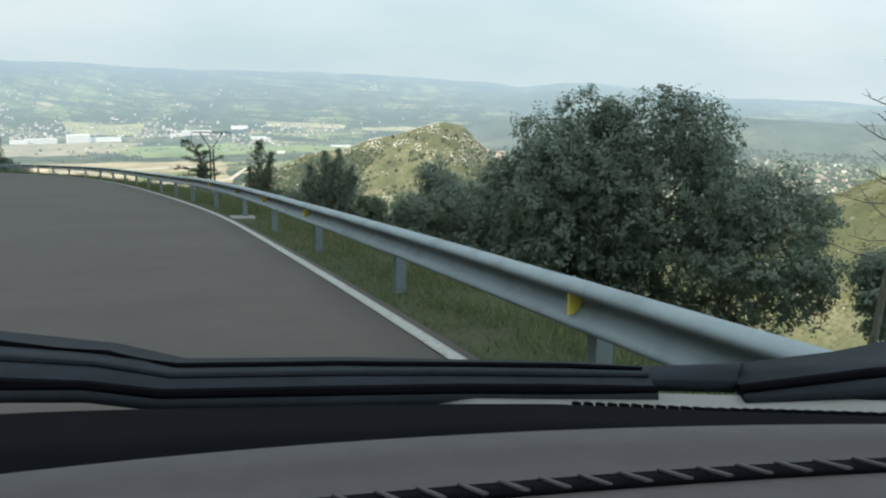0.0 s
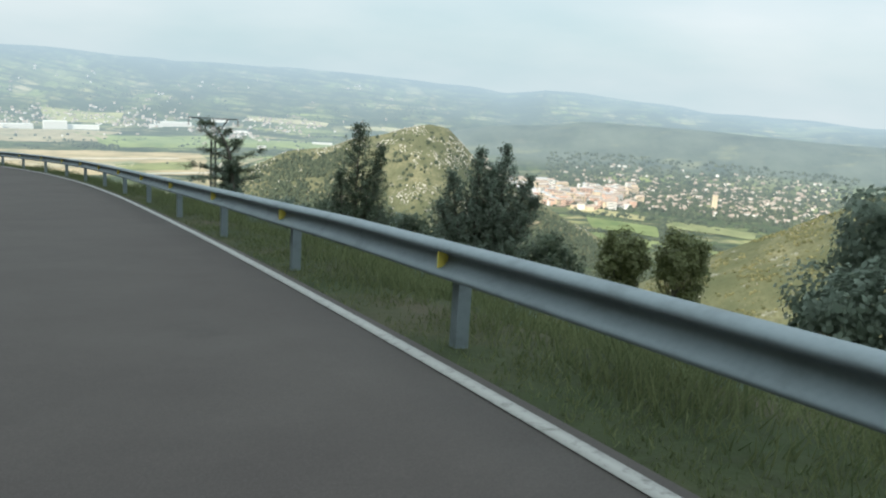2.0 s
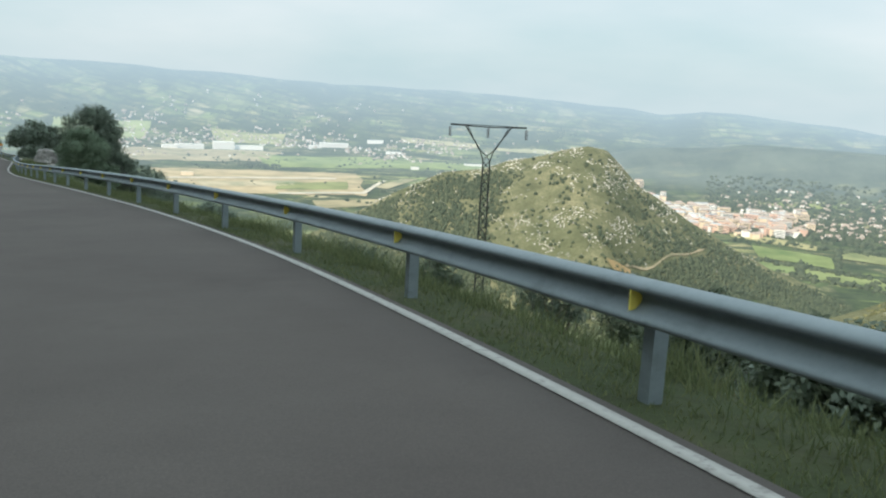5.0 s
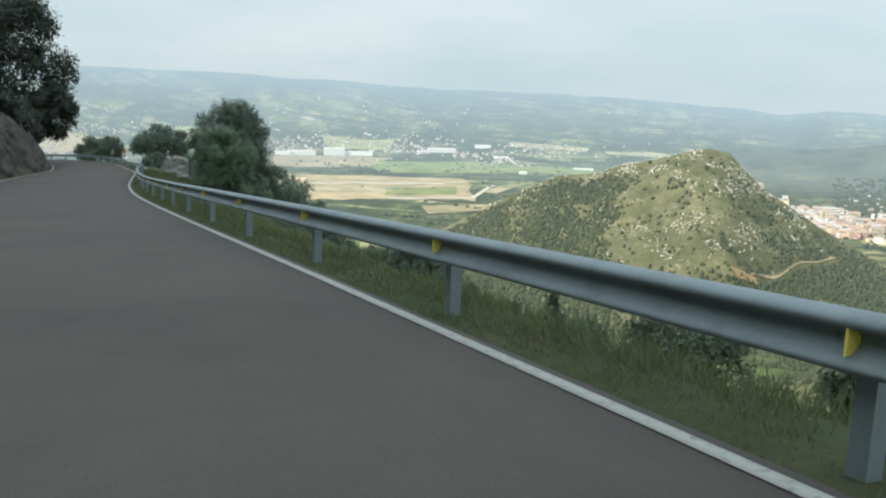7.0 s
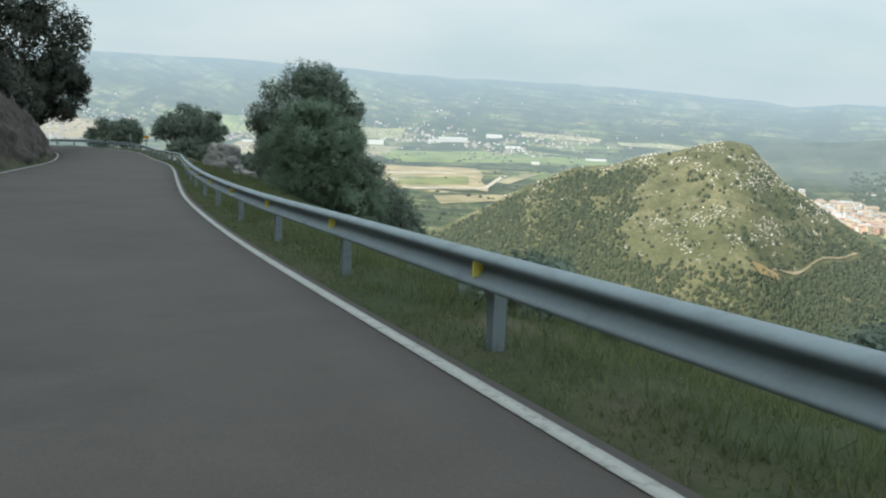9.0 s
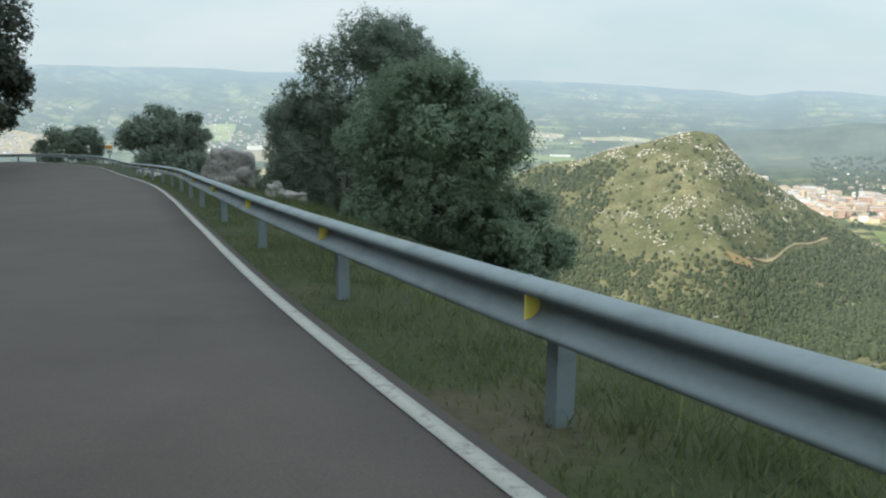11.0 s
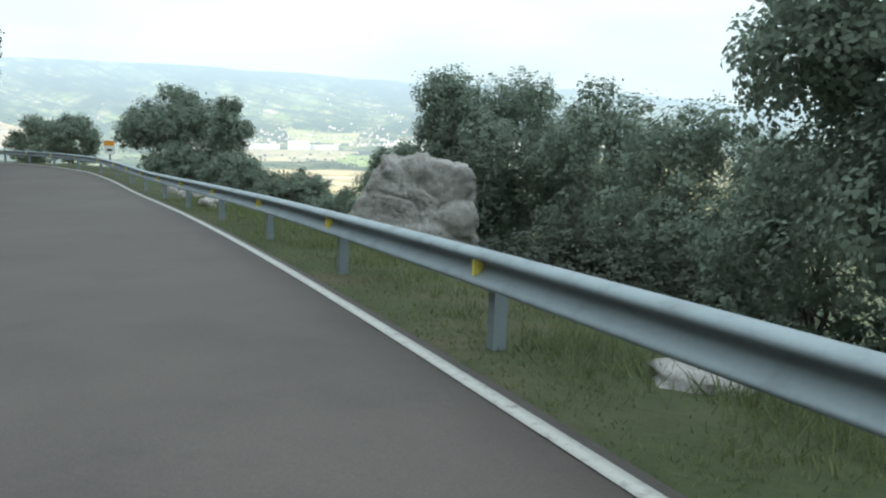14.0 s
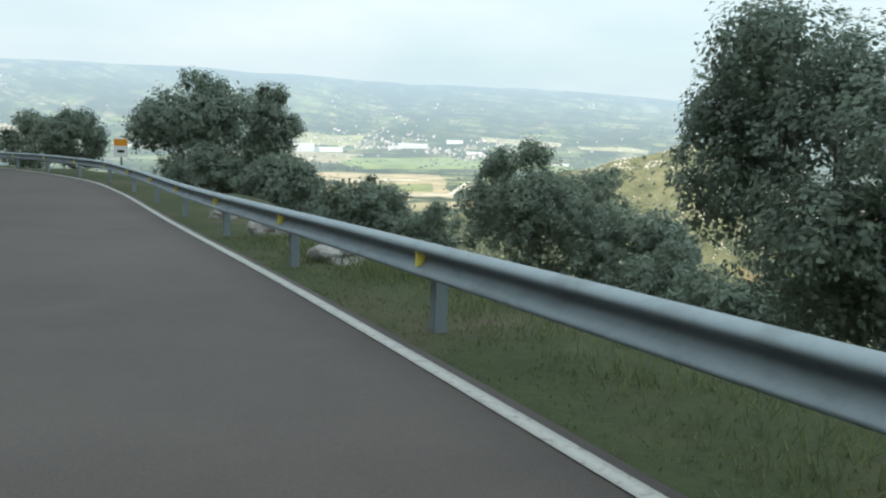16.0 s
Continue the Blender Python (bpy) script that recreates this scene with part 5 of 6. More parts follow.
def lumps_mesh(name, places, radii, heights, material, rng):
    """Many small faceted lumps in one mesh: a bent octahedron each."""
    n = len(places)
    ring = np.array([(1, 0, 0), (0.3, 0.95, 0), (-0.8, 0.6, 0), (-0.8, -0.6, 0), (0.3, -0.95, 0)])
    base = np.vstack([ring * 0.92 + (0, 0, -0.1), ring * 0.86 + (0, 0, 0.55), [(0.1, 0, 1.0)]])
    f = []
    for k in range(5):
        j = (k + 1) % 5
        f += [(k, j, 5 + j), (k, 5 + j, 5 + k), (5 + k, 5 + j, 10)]
    f = np.array(f)
    ang = rng.uniform(0, 6.28, n)
    v = base[None] * rng.uniform(0.72, 1.28, (n, 11, 1))
    c, s = np.cos(ang)[:, None], np.sin(ang)[:, None]
    x, y = v[..., 0] * c - v[..., 1] * s, v[..., 0] * s + v[..., 1] * c
    v = np.stack([x * radii[:, None], y * radii[:, None], v[..., 2] * heights[:, None]], -1) + places[:, None]
    faces = (f[None] + 11 * np.arange(n)[:, None, None]).reshape(-1, 3)
    me = bpy.data.meshes.new(name)
    me.vertices.add(11 * n)
    me.vertices.foreach_set("co", v.reshape(-1).astype(np.float32))
    me.loops.add(3 * len(faces))
    me.loops.foreach_set("vertex_index", faces.reshape(-1).astype(np.int32))
    me.polygons.add(len(faces))
    me.polygons.foreach_set("loop_start", np.arange(0, 3 * len(faces), 3, dtype=np.int32))
    me.polygons.foreach_set("loop_total", np.full(len(faces), 3, dtype=np.int32))
    me.materials.append(material)
    me.update()
    me.validate()
    return new(name, me)


def build_hill_cover():
    rng = np.random.default_rng(41)
    # woods: thick on the left flank and at the foot, thin near the top
    n = 52000
    x, y = rng.uniform(-560, 420, n), rng.uniform(950, 1372, n)
    z = terrain(x, y)
    clump = wobble(x, y, 55, 9.0)
    xb = x + 75 * wobble(x, y, 110, 4.2) + 30 * wobble(x, y, 38, 6.1) - 0.45 * (z + 165)
    top_gap = np.clip((np.interp(x, CREST_X, CREST_Z) - z - 4) / 10, 0, 1)
    wood = 0.95 * np.clip((-xb - 55) / 90, 0, 1) * np.clip((-116 - z) / 16, 0, 1) + 0.85 * np.clip((xb - 45) / 80, 0, 1) * np.clip((-135 - z) / 30, 0, 1) + 0.8 * np.clip((-208 - z) / 20, 0, 1) + clump * 0.95 - 0.20
    az_t, r_t = np.degrees(np.arctan2(x, y)), np.hypot(x, y)
    wood -= 3.0 * (np.abs(r_t - np.interp(az_t, [1.2, 3.0, 7.6], [1085, 1118, 1295])) < 9) * (az_t > 0.9) * (az_t < 7.8)
    wood += np.clip((z + 268) / 8, -1, 0)
    keep = rng.random(n) < np.clip(wood + 0.7 * np.clip(wobble(x, y, 17, 8.8) - 0.05, 0, 1), 0.04, 0.97) * top_gap
    p = np.stack([x, y, z], 1)[keep]
    r = rng.uniform(1.2, 2.9, len(p))
    tagged(lumps_mesh("far_woods", p, r, r * rng.uniform(1.2, 2.1, len(p)), FAR_TREE.m, rng), "dark green scattered woods on the far hill", "woods", kind="stuff")
    n = 34000
    x, y = rng.uniform(-420, 260, n), rng.uniform(1030, 1358, n)
    z = terrain(x, y)
    out = wobble(x, y, 34, 2.0) + 0.5 * wobble(x, y, 12, 5.0)
    band = np.clip((z + 215) / 40, 0, 1) * np.clip((x + 150) / 60, 0.25, 1) + 0.6 * np.exp(-((y - 1342) / 22) ** 2) + 0.8 * np.exp(-(((x - 42) / 22) ** 2 + ((z + 105) / 30) ** 2))
    out = out + 0.9 * np.exp(-(((x - 45) / 16) ** 2 + ((z + 100) / 28) ** 2)) + 0.18 * np.exp(-((z + 172) / 14) ** 2)
    crest = np.abs(y - (1348 - 0.15 * np.clip(-x - 60, 0, 600)))
    edge = np.exp(-(crest / 20) ** 2) * np.clip((x + 330) / 80, 0, 1) * np.clip((20 - x) / 40, 0, 1)
    out, band = out + 0.42 * edge, band + edge
    keep = rng.random(n) < np.clip((out - 0.06) * 2.2, 0, 0.9) * np.clip(band, 0, 1)
    p = np.stack([x, y, z - 0.5], 1)[keep]
    r = rng.uniform(0.4, 1.9, len(p)) * rng.uniform(0.4, 1.0, len(p))
    tagged(lumps_mesh("far_rocks", p, r, r * rng.uniform(0.7, 1.5, len(p)), FAR_ROCK.m, rng), "pale limestone outcrops on the far hill", "rocks", kind="stuff")
    # hedgerow trees and copses of the valley
    n = 13000
    az, r = rng.uniform(-46, 30, n), rng.uniform(1500, 4300, n)
    x, y = polar(az, r)
    lines = np.abs(wobble(x, y, 210, 6.5))
    copse = wobble(x, y, 330, 1.7)
    keep = (rng.random(n) < np.clip(1.0 - lines * 9, 0, 1) * 0.8 + np.clip(copse - 0.28, 0, 1) * 2.2) & ~((az < -9) & (r > 3150) & (r < 3850)) & ~((az < -13.5) & (r > 2060) & (r < 2680) & (rng.random(n) < 0.85)) & ~((az > 9) & (r < 1950)) & ~((az > 0) & (r > 2600))
    x, y = x[keep], y[keep]
    ha = np.concatenate([rng.uniform(10.2, 21, 170), rng.uniform(10, 20, 130), rng.normal(13.6, 0.08, 40), rng.normal(15.7, 0.08, 40), rng.uniform(-22.2, -19.5, 110), rng.uniform(9.5, 22, 90)])
    hr = np.concatenate([1690 - 9 * (ha[:170] - 10) + rng.normal(0, 9, 170) - 60, 1515 - 4 * (ha[170:300] - 10) + rng.normal(0, 14, 130), rng.uniform(1500, 1640, 40), rng.uniform(1590, 1800, 40), rng.normal(2790, 28, 110), 1830 + rng.normal(0, 22, 90)])
    ha, hr = np.concatenate([ha, rng.uniform(8, 27, 3200)]), np.concatenate([hr, 1900 + 850 * rng.random(3200)])
    hx, hy = polar(ha, hr)
    x, y = np.concatenate([x, hx]), np.concatenate([y, hy])
    p = np.stack([x, y, terrain(x, y)], 1)
    r = rng.uniform(3, 6.5, len(p))
    tagged(lumps_mesh("hedgerow_trees", p, r, r * rng.uniform(0.9, 1.5, len(p)), FAR_TREE.m, rng), "hedgerow trees and copses across the valley", "trees", kind="stuff")
    # wooded slopes right below the road
    n = 9000
    az, r = rng.uniform(-48, 40, n), 120 + 800 * rng.random(n) ** 0.7
    x, y = polar(az, r)
    l = 0.85 * x + 0.53 * y
    spur_d = np.hypot((x - 480) / 1.15, y - 640)
    keep = (l > 75) & (spur_d > 330) & (rng.random(n) < np.clip(0.75 + wobble(x, y, 60, 3.0), 0.1, 1))
    x, y = x[keep], y[keep]
    z = terrain(x, y)
    p = np.stack([x, y, z], 1)
    r = rng.uniform(1.8, 4.2, len(p))
    tagged(lumps_mesh("slope_woods", p, r, r * rng.uniform(1.1, 1.8, len(p)), FAR_TREE.m, rng), "dense dark green woods on the mountain flank", "woods", kind="stuff")
    # heather, gorse and stones on the sunlit spur
    for name, n, lo, hi, material, lab, cat, cut in (("spur_scrub", 26000, 0.4, 1.7, SPUR_SCRUB.m, "yellowish heather and gorse on the sunlit spur", "scrub", -0.25), ("spur_rocks", 2600, 0.25, 0.9, FAR_ROCK.m, "pale stones scattered on the sunlit spur", "rocks", 0.12)):
        x, y = rng.uniform(60, 560, n), rng.uniform(300, 760, n)
        z = terrain(x, y)
        spur = -21 - 0.56 * np.hypot((x - 480) / 1.15, y - 640)
        keep = (z < spur + 16) & (z > spur - 16) & (rng.random(n) < np.clip(wobble(x, y, 26, 3.0) * 1.6 - cut, 0.03, 1))
        p = np.stack([x, y, z - 0.1], 1)[keep]
        r = rng.uniform(lo, hi, len(p))
        tagged(lumps_mesh(name, p, r, r * rng.uniform(0.7, 1.3, len(p)), material, rng), lab, cat, kind="stuff")


SPUR_SCRUB = Mat("spur_heather", 0.95, spec=0.05)
SPUR_SCRUB.colour(SPUR_SCRUB.ramp(SPUR_SCRUB.per_island(), [(0.0, (0.085, 0.090, 0.045)), (0.6, (0.150, 0.145, 0.070)), (1.0, (0.215, 0.20, 0.10))]))
build_hill_cover()


# building colours, each with the emissive haze mixed in
def far_mat(name, colour, vary=0.15):
    m = Mat(name, 0.85, spec=0.1)
    dark = tuple(v * (1 - vary) for v in colour)
    m.colour(m.ramp(m.per_object(), [(0.0, dark), (1.0, colour)]))
    return m.haze_glow(1000, 4720, 0.86).m


WALL_WHITE, WALL_PINK, WALL_OCHRE = far_mat("white_render", (0.92, 0.88, 0.80), 0.22), far_mat("pinkish_brick_render", (0.80, 0.53, 0.39)), far_mat("ochre_render", (0.82, 0.66, 0.46))
ROOF_RED, ROOF_GREY, WINDOW_DARK = far_mat("clay_roof", (0.47, 0.37, 0.30), 0.25), far_mat("grey_sheet_roof", (0.5, 0.5, 0.5)), far_mat("dark_window", (0.06, 0.07, 0.08))


HOUSE = Mat("mixed_house_walls", 0.85, spec=0.1)
HOUSE.colour(HOUSE.ramp(HOUSE.per_island(), [(0.0, (0.28, 0.23, 0.18)), (0.6, (0.52, 0.46, 0.39)), (1.0, (0.86, 0.83, 0.78))])).haze_glow(1000, 4720, 0.86)
HOUSE_WALLS = HOUSE.m


def build_block(name, label, x, y, yaw, w, d, h, wall, roof, flat=False, group="", base=None):
    z = float(terrain(np.array([x]), np.array([y]))[0]) - 1.0 if base is None else base
    ob = tagged(new(name), label, "building", group)
    ob.location, ob.rotation_euler = (x, y, z), (0, 0, yaw)
    bm = bmesh.new()
    add_box(bm, (w, d, h), (0, 0, h / 2))
    part("wall", bm, wall, ob)
    bm = bmesh.new()
    if flat:
        add_box(bm, (w + 1, d + 1, 0.9), (0, 0, h + 0.45))
    else:
        t, e = min(w, d) * 0.22, 0.8
        vs = [bm.verts.new(c) for c in ((-w / 2 - e, -d / 2 - e, h), (w / 2 + e, -d / 2 - e, h), (w / 2 + e, d / 2 + e, h), (-w / 2 - e, d / 2 + e, h), (-w / 2 + d * 0.3, 0, h + t), (w / 2 - d * 0.3, 0, h + t))]
        for f in ((0, 1, 5, 4), (2, 3, 4, 5), (1, 2, 5), (3, 0, 4), (3, 2, 1, 0)):
            bm.faces.new([vs[i] for i in f])
    part("roof", bm, roof, ob)
    return ob


def build_town():
    rng = np.random.default_rng(8)
    group = "apartment blocks of the town"
    # blocks packed from the foot of the hill along the valley's edge
    for k in range(190):
        az = 2.7 + 11.5 * rng.random() ** 0.85
        near = float(np.interp(az, [2.5, 4.5, 7.3, 10.8, 14.5], [2700, 2320, 1930, 1870, 1990]))
        deep = float(np.interp(az, [2.5, 4.5, 7.3, 14.5], [60, 260, 380, 420]))
        r = near + deep * rng.random() ** 1.4
        x, y = polar(az, r)
        if float(terrain(np.array([x]), np.array([y]))[0]) > -250:
            continue
        wall = (WALL_PINK, WALL_OCHRE, WALL_WHITE)[rng.choice(3, p=(0.34, 0.33, 0.33))]
        w, d, h = rng.uniform(13, 34), rng.uniform(10, 15), rng.uniform(9, 19)
        lab = {WALL_PINK: "pinkish brick apartment block with a clay roof", WALL_OCHRE: "ochre apartment block with a clay roof", WALL_WHITE: "white apartment block in the town"}[wall]
        ob = build_block("apartment_block", lab, x, y, rng.choice((0.25, 0.3, 1.75, -0.3)) + rng.normal(0, 0.12), w, d, h, wall, ROOF_RED if rng.random() < 0.75 else ROOF_GREY, rng.random() < 0.25, group)
        bm = bmesh.new()
        for fl in range(int(h / 3.2)):
            add_box(bm, (w - 2.4, 0.3, 1.3), (0, -d / 2 - 0.05, 1.9 + 3.2 * fl))
        part("window_band", bm, WINDOW_DARK, ob, "dark window rows")
    x, y = polar(18.8, 2080)
    build_block("church_tower", "tall pale church tower among the houses", x, y, 0.3, 9, 9, 34, WALL_OCHRE, ROOF_RED)
    # long white halls on the plain
    for az, r, w, d, h in ((-26.4, 3400, 55, 40, 13), (-25.2, 3420, 105, 40, 17), (-23.1, 3440, 78, 45, 29), (-21.6, 3460, 115, 40, 15), (-16.1, 3740, 120, 45, 18), (-17.3, 3650, 50, 30, 12), (-31.5, 3620, 60, 30, 14), (-13.4, 3880, 70, 30, 14), (-29.2, 3320, 45, 25, 9), (-12.2, 3500, 60, 30, 9), (-10.8, 2840, 26, 14, 8), (-6.9, 3120, 70, 18, 8), (-33.0, 3500, 80, 30, 9)):
        x, y = polar(az, r)
        build_block("factory_hall", "long white industrial hall on the valley floor", x, y, radians(-az) + 0.1, w, d, h, WALL_WHITE, WALL_WHITE, True, "industrial halls")
    x, y = polar(-25.3, 2480)
    build_block("warehouse", "yellow warehouse among the fields", x, y, 0.3, 34, 18, 10, WALL_OCHRE, WALL_OCHRE, True)
    # small houses, past counting
    n = 15000
    az = rng.uniform(-46, 30, n)
    r = np.where(rng.random(n) < 0.40, rng.uniform(2000, 3300, n), rng.uniform(3300, 4560, n))
    x, y = polar(az, r)
    village = wobble(x, y, 420, 4.4) + 0.5 * wobble(x, y, 150, 8.0)
    in_town = (az > 6) & (az < 24) & (r > 1980) & (r < 2400)
    keep = ((az < -1) | (r < 2300)) & ((r > 2950) | (az > -2)) & (rng.random(n) < np.clip((village - 0.18) * 2.6, 0.012, 0.75)) | (in_town & (rng.random(n) < 0.10))
    x, y = x[keep], y[keep]
    az2, r2 = rng.uniform(8.5, 26, 430), 1960 + 720 * rng.random(430) ** 1.2
    ax, ay = polar(az2, r2)
    x, y = np.concatenate([x, ax]), np.concatenate([y, ay])
    z = terrain(x, y)
    cube = np.array([(-1, -1, 0), (1, -1, 0), (1, 1, 0), (-1, 1, 0), (-1, -1, 1), (1, -1, 1), (1, 1, 1), (-1, 1, 1), (-1, 0, 1.5), (1, 0, 1.5)], float)
    wf = [(0, 1, 5, 4), (2, 3, 7, 6), (3, 0, 4, 8, 7), (1, 2, 6, 9, 5)]
    rf = [(4, 5, 9, 8), (6, 7, 8, 9)]
    for name, mat, faces in (("small_houses", HOUSE_WALLS, wf), ("small_house_roofs", ROOF_RED, rf)):
        g = np.random.default_rng(3)
        vs, fs = [], []
        for i in range(len(x)):
            a, w, d, h = g.uniform(0, 3.14), g.uniform(2.4, 7.5), g.uniform(2.2, 4.6), g.uniform(2.8, 5.2)
            c, s = math.cos(a), math.sin(a)
            q = cube * (w, d, h)
            q = np.stack([q[:, 0] * c - q[:, 1] * s + x[i], q[:, 0] * s + q[:, 1] * c + y[i], q[:, 2] + z[i] - 0.5 + (0.05 if mat is ROOF_RED else 0)], 1)
            q[:, 2] = np.where(math.hypot(x[i], y[i]) > 3300, (q[:, 2] - z[i]) * 1.35 + z[i], q[:, 2])
            fs += [tuple(k + 10 * i for k in f) for f in faces]
            vs.append(q)
        tagged(link_mesh(name, np.vstack(vs), fs, mat), "countless small white houses with clay roofs" if mat is HOUSE_WALLS else "clay roofs of the small houses", "houses", kind="stuff")


build_town()


def build_fields():
    """The fields and tracks that stand out on the valley floor."""
    def patch(name, corners, colour, label, category, lift=1.2):
        ring = np.array(corners, float)
        u = np.linspace(0, 1, 13)
        g = [[(1 - a) * ((1 - b) * ring[0] + b * ring[1]) + a * ((1 - b) * ring[3] + b * ring[2]) for b in u] for a in u]
        g = np.array(g)
        # borders that wander a little, as hedges and ditches do
        span = np.ptp(ring[:, 1]) * 0.035
        turn = np.ptp(ring[:, 0]) * 0.012
        g[..., 1] += span * np.sin(g[..., 0] * 2.1 + lift * 7) * np.sin(g[..., 0] * 0.83 + 1.0)
        g[..., 0] += turn * np.sin(g[..., 1] * 0.021 + lift * 5)
        x, y = polar(g[..., 0], g[..., 1])
        z = terrain(x, y) + lift
        m = Mat(name, 0.95, spec=0.05)
        tone = m.noise(0.011, 6, 0.62)
        olive = (colour[0] * 0.52, colour[1] * 0.64, colour[2] * 0.60)
        m.colour(m.ramp(tone, [(0.34, olive), (0.46, tuple(v * 0.82 for v in colour)), (0.56, colour), (0.68, tuple(min(0.7, v * 1.12) for v in colour))])).haze_glow(1000, 4720, 0.86)
        i, j = np.meshgrid(np.arange(12), np.arange(12), indexing="ij")
        f = np.stack([i * 13 + j, i * 13 + j + 1, (i + 1) * 13 + j + 1, (i + 1) * 13 + j], -1).reshape(-1, 4)
        ob = link_mesh(name, np.stack([x, y, z], -1).reshape(-1, 3), f, m.m)
        tagged(ob, label, category, kind="structure")
    TAN, GREEN, PALE_TRACK = (0.47, 0.37, 0.22), (0.26, 0.30, 0.11), (0.62, 0.55, 0.43)
    patch("field_tan", ((-27.5, 2650), (-14.5, 2650), (-14.0, 2130), (-25.5, 2080)), TAN, "dry tan stubble field", "field")
    patch("field_green", ((-22.0, 3200), (-6.0, 3200), (-6.2, 2900), (-20.0, 2760)), GREEN, "bright green pasture", "field", 1.6)
    patch("field_tan_far", ((-30.0, 3380), (-19.5, 3380), (-20.5, 2900), (-30.0, 2850)), (0.42, 0.35, 0.22), "pale dry field", "field", 1.4)
    patch("field_town", ((10.8, 1780), (15.4, 1730), (15.6, 1610), (11.2, 1660)), (0.22, 0.26, 0.10), "bright green meadow before the town", "field")
    patch("meadow_low", ((10.2, 1630), (13.2, 1595), (13.3, 1520), (10.6, 1540)), (0.20, 0.24, 0.10), "green meadow between hedges", "field")
    patch("meadow_right", ((13.8, 1590), (19.8, 1560), (20.0, 1470), (14.0, 1500)), (0.23, 0.26, 0.11), "green meadow between hedges", "field")
    patch("meadow_far", ((15.9, 1830), (21.5, 1780), (21.5, 1700), (16.0, 1740)), (0.25, 0.26, 0.12), "dry green meadow near the houses", "field")
    patch("field_bright", ((-13.6, 2320), (-11.4, 2560), (-10.6, 2560), (-12.6, 2280)), (0.42, 0.36, 0.22), "dry tan strip field", "field", 1.8)
    patch("field_pale", ((-24.8, 2330), (-18.6, 2390), (-18.8, 2280), (-24.4, 2230)), (0.50, 0.42, 0.27), "pale mown field", "field", 1.9)
    patch("field_olive", ((-19.8, 2330), (-15.2, 2420), (-15.2, 2230), (-19.8, 2190)), (0.26, 0.27, 0.11), "olive green field", "field", 1.9)
    patch("field_low", ((-17.5, 2010), (-12.6, 2070), (-12.8, 1960), (-17.0, 1880)), (0.37, 0.31, 0.18), "dry tan field at the foot of the hill", "field", 1.6)
    patch("field_slope", ((-33.0, 4060), (-27.5, 4060), (-27.8, 3760), (-33.4, 3760)), (0.34, 0.37, 0.16), "pale green slope pasture", "field", 2.4)
    patch("field_slope_dry", ((-24.0, 3980), (-19.2, 3960), (-19.4, 3760), (-23.4, 3740)), (0.40, 0.38, 0.18), "dry slope pasture", "field", 2.4)
    patch("field_terrace", ((-11.8, 3980), (-6.5, 3920), (-6.6, 3820), (-11.6, 3850)), (0.50, 0.44, 0.26), "dry terrace field", "field", 2.4)
    patch("field_terrace_far", ((-5.5, 3900), (-1.0, 3850), (-1.2, 3760), (-5.3, 3790)), (0.46, 0.42, 0.24), "dry terrace field", "field", 2.4)
    patch("field_town_edge", ((9.0, 1960), (14.5, 1850), (14.5, 1790), (9.5, 1860)), (0.40, 0.36, 0.18), "dry grass strip before the town", "field")
    patch("field_left", ((-46, 4100), (-37, 3900), (-37.5, 3400), (-46, 3500)), (0.48, 0.36, 0.20), "dry tan stubble field", "field", 2.0)
    patch("track", ((-19.6, 2130), (-14.2, 2190), (-14.0, 2160), (-19.6, 2100)), PALE_TRACK, "pale farm track", "track", 2.2)
    patch("track_bend", ((-14.3, 2190), (-12.9, 2480), (-12.6, 2480), (-14.0, 2170)), PALE_TRACK, "pale farm track", "track", 2.2)
    patch("track_cross", ((-26.5, 2420), (-16.0, 2500), (-16.0, 2470), (-26.5, 2390)), PALE_TRACK, "pale farm track", "track", 2.2)
    # ochre cut of a forest track on the hill's right foot
    patch("forest_track", ((2.8, 1120), (7.7, 1301), (7.7, 1296), (2.8, 1114)), (0.38, 0.31, 0.20), "ochre forest track on the hill", "track", 1.6)
    patch("forest_track_cut", ((1.5, 1093), (3.1, 1119), (3.2, 1109), (2.0, 1085)), (0.42, 0.29, 0.15), "ochre earth cut beside the forest track", "track", 2.2)


build_fields()


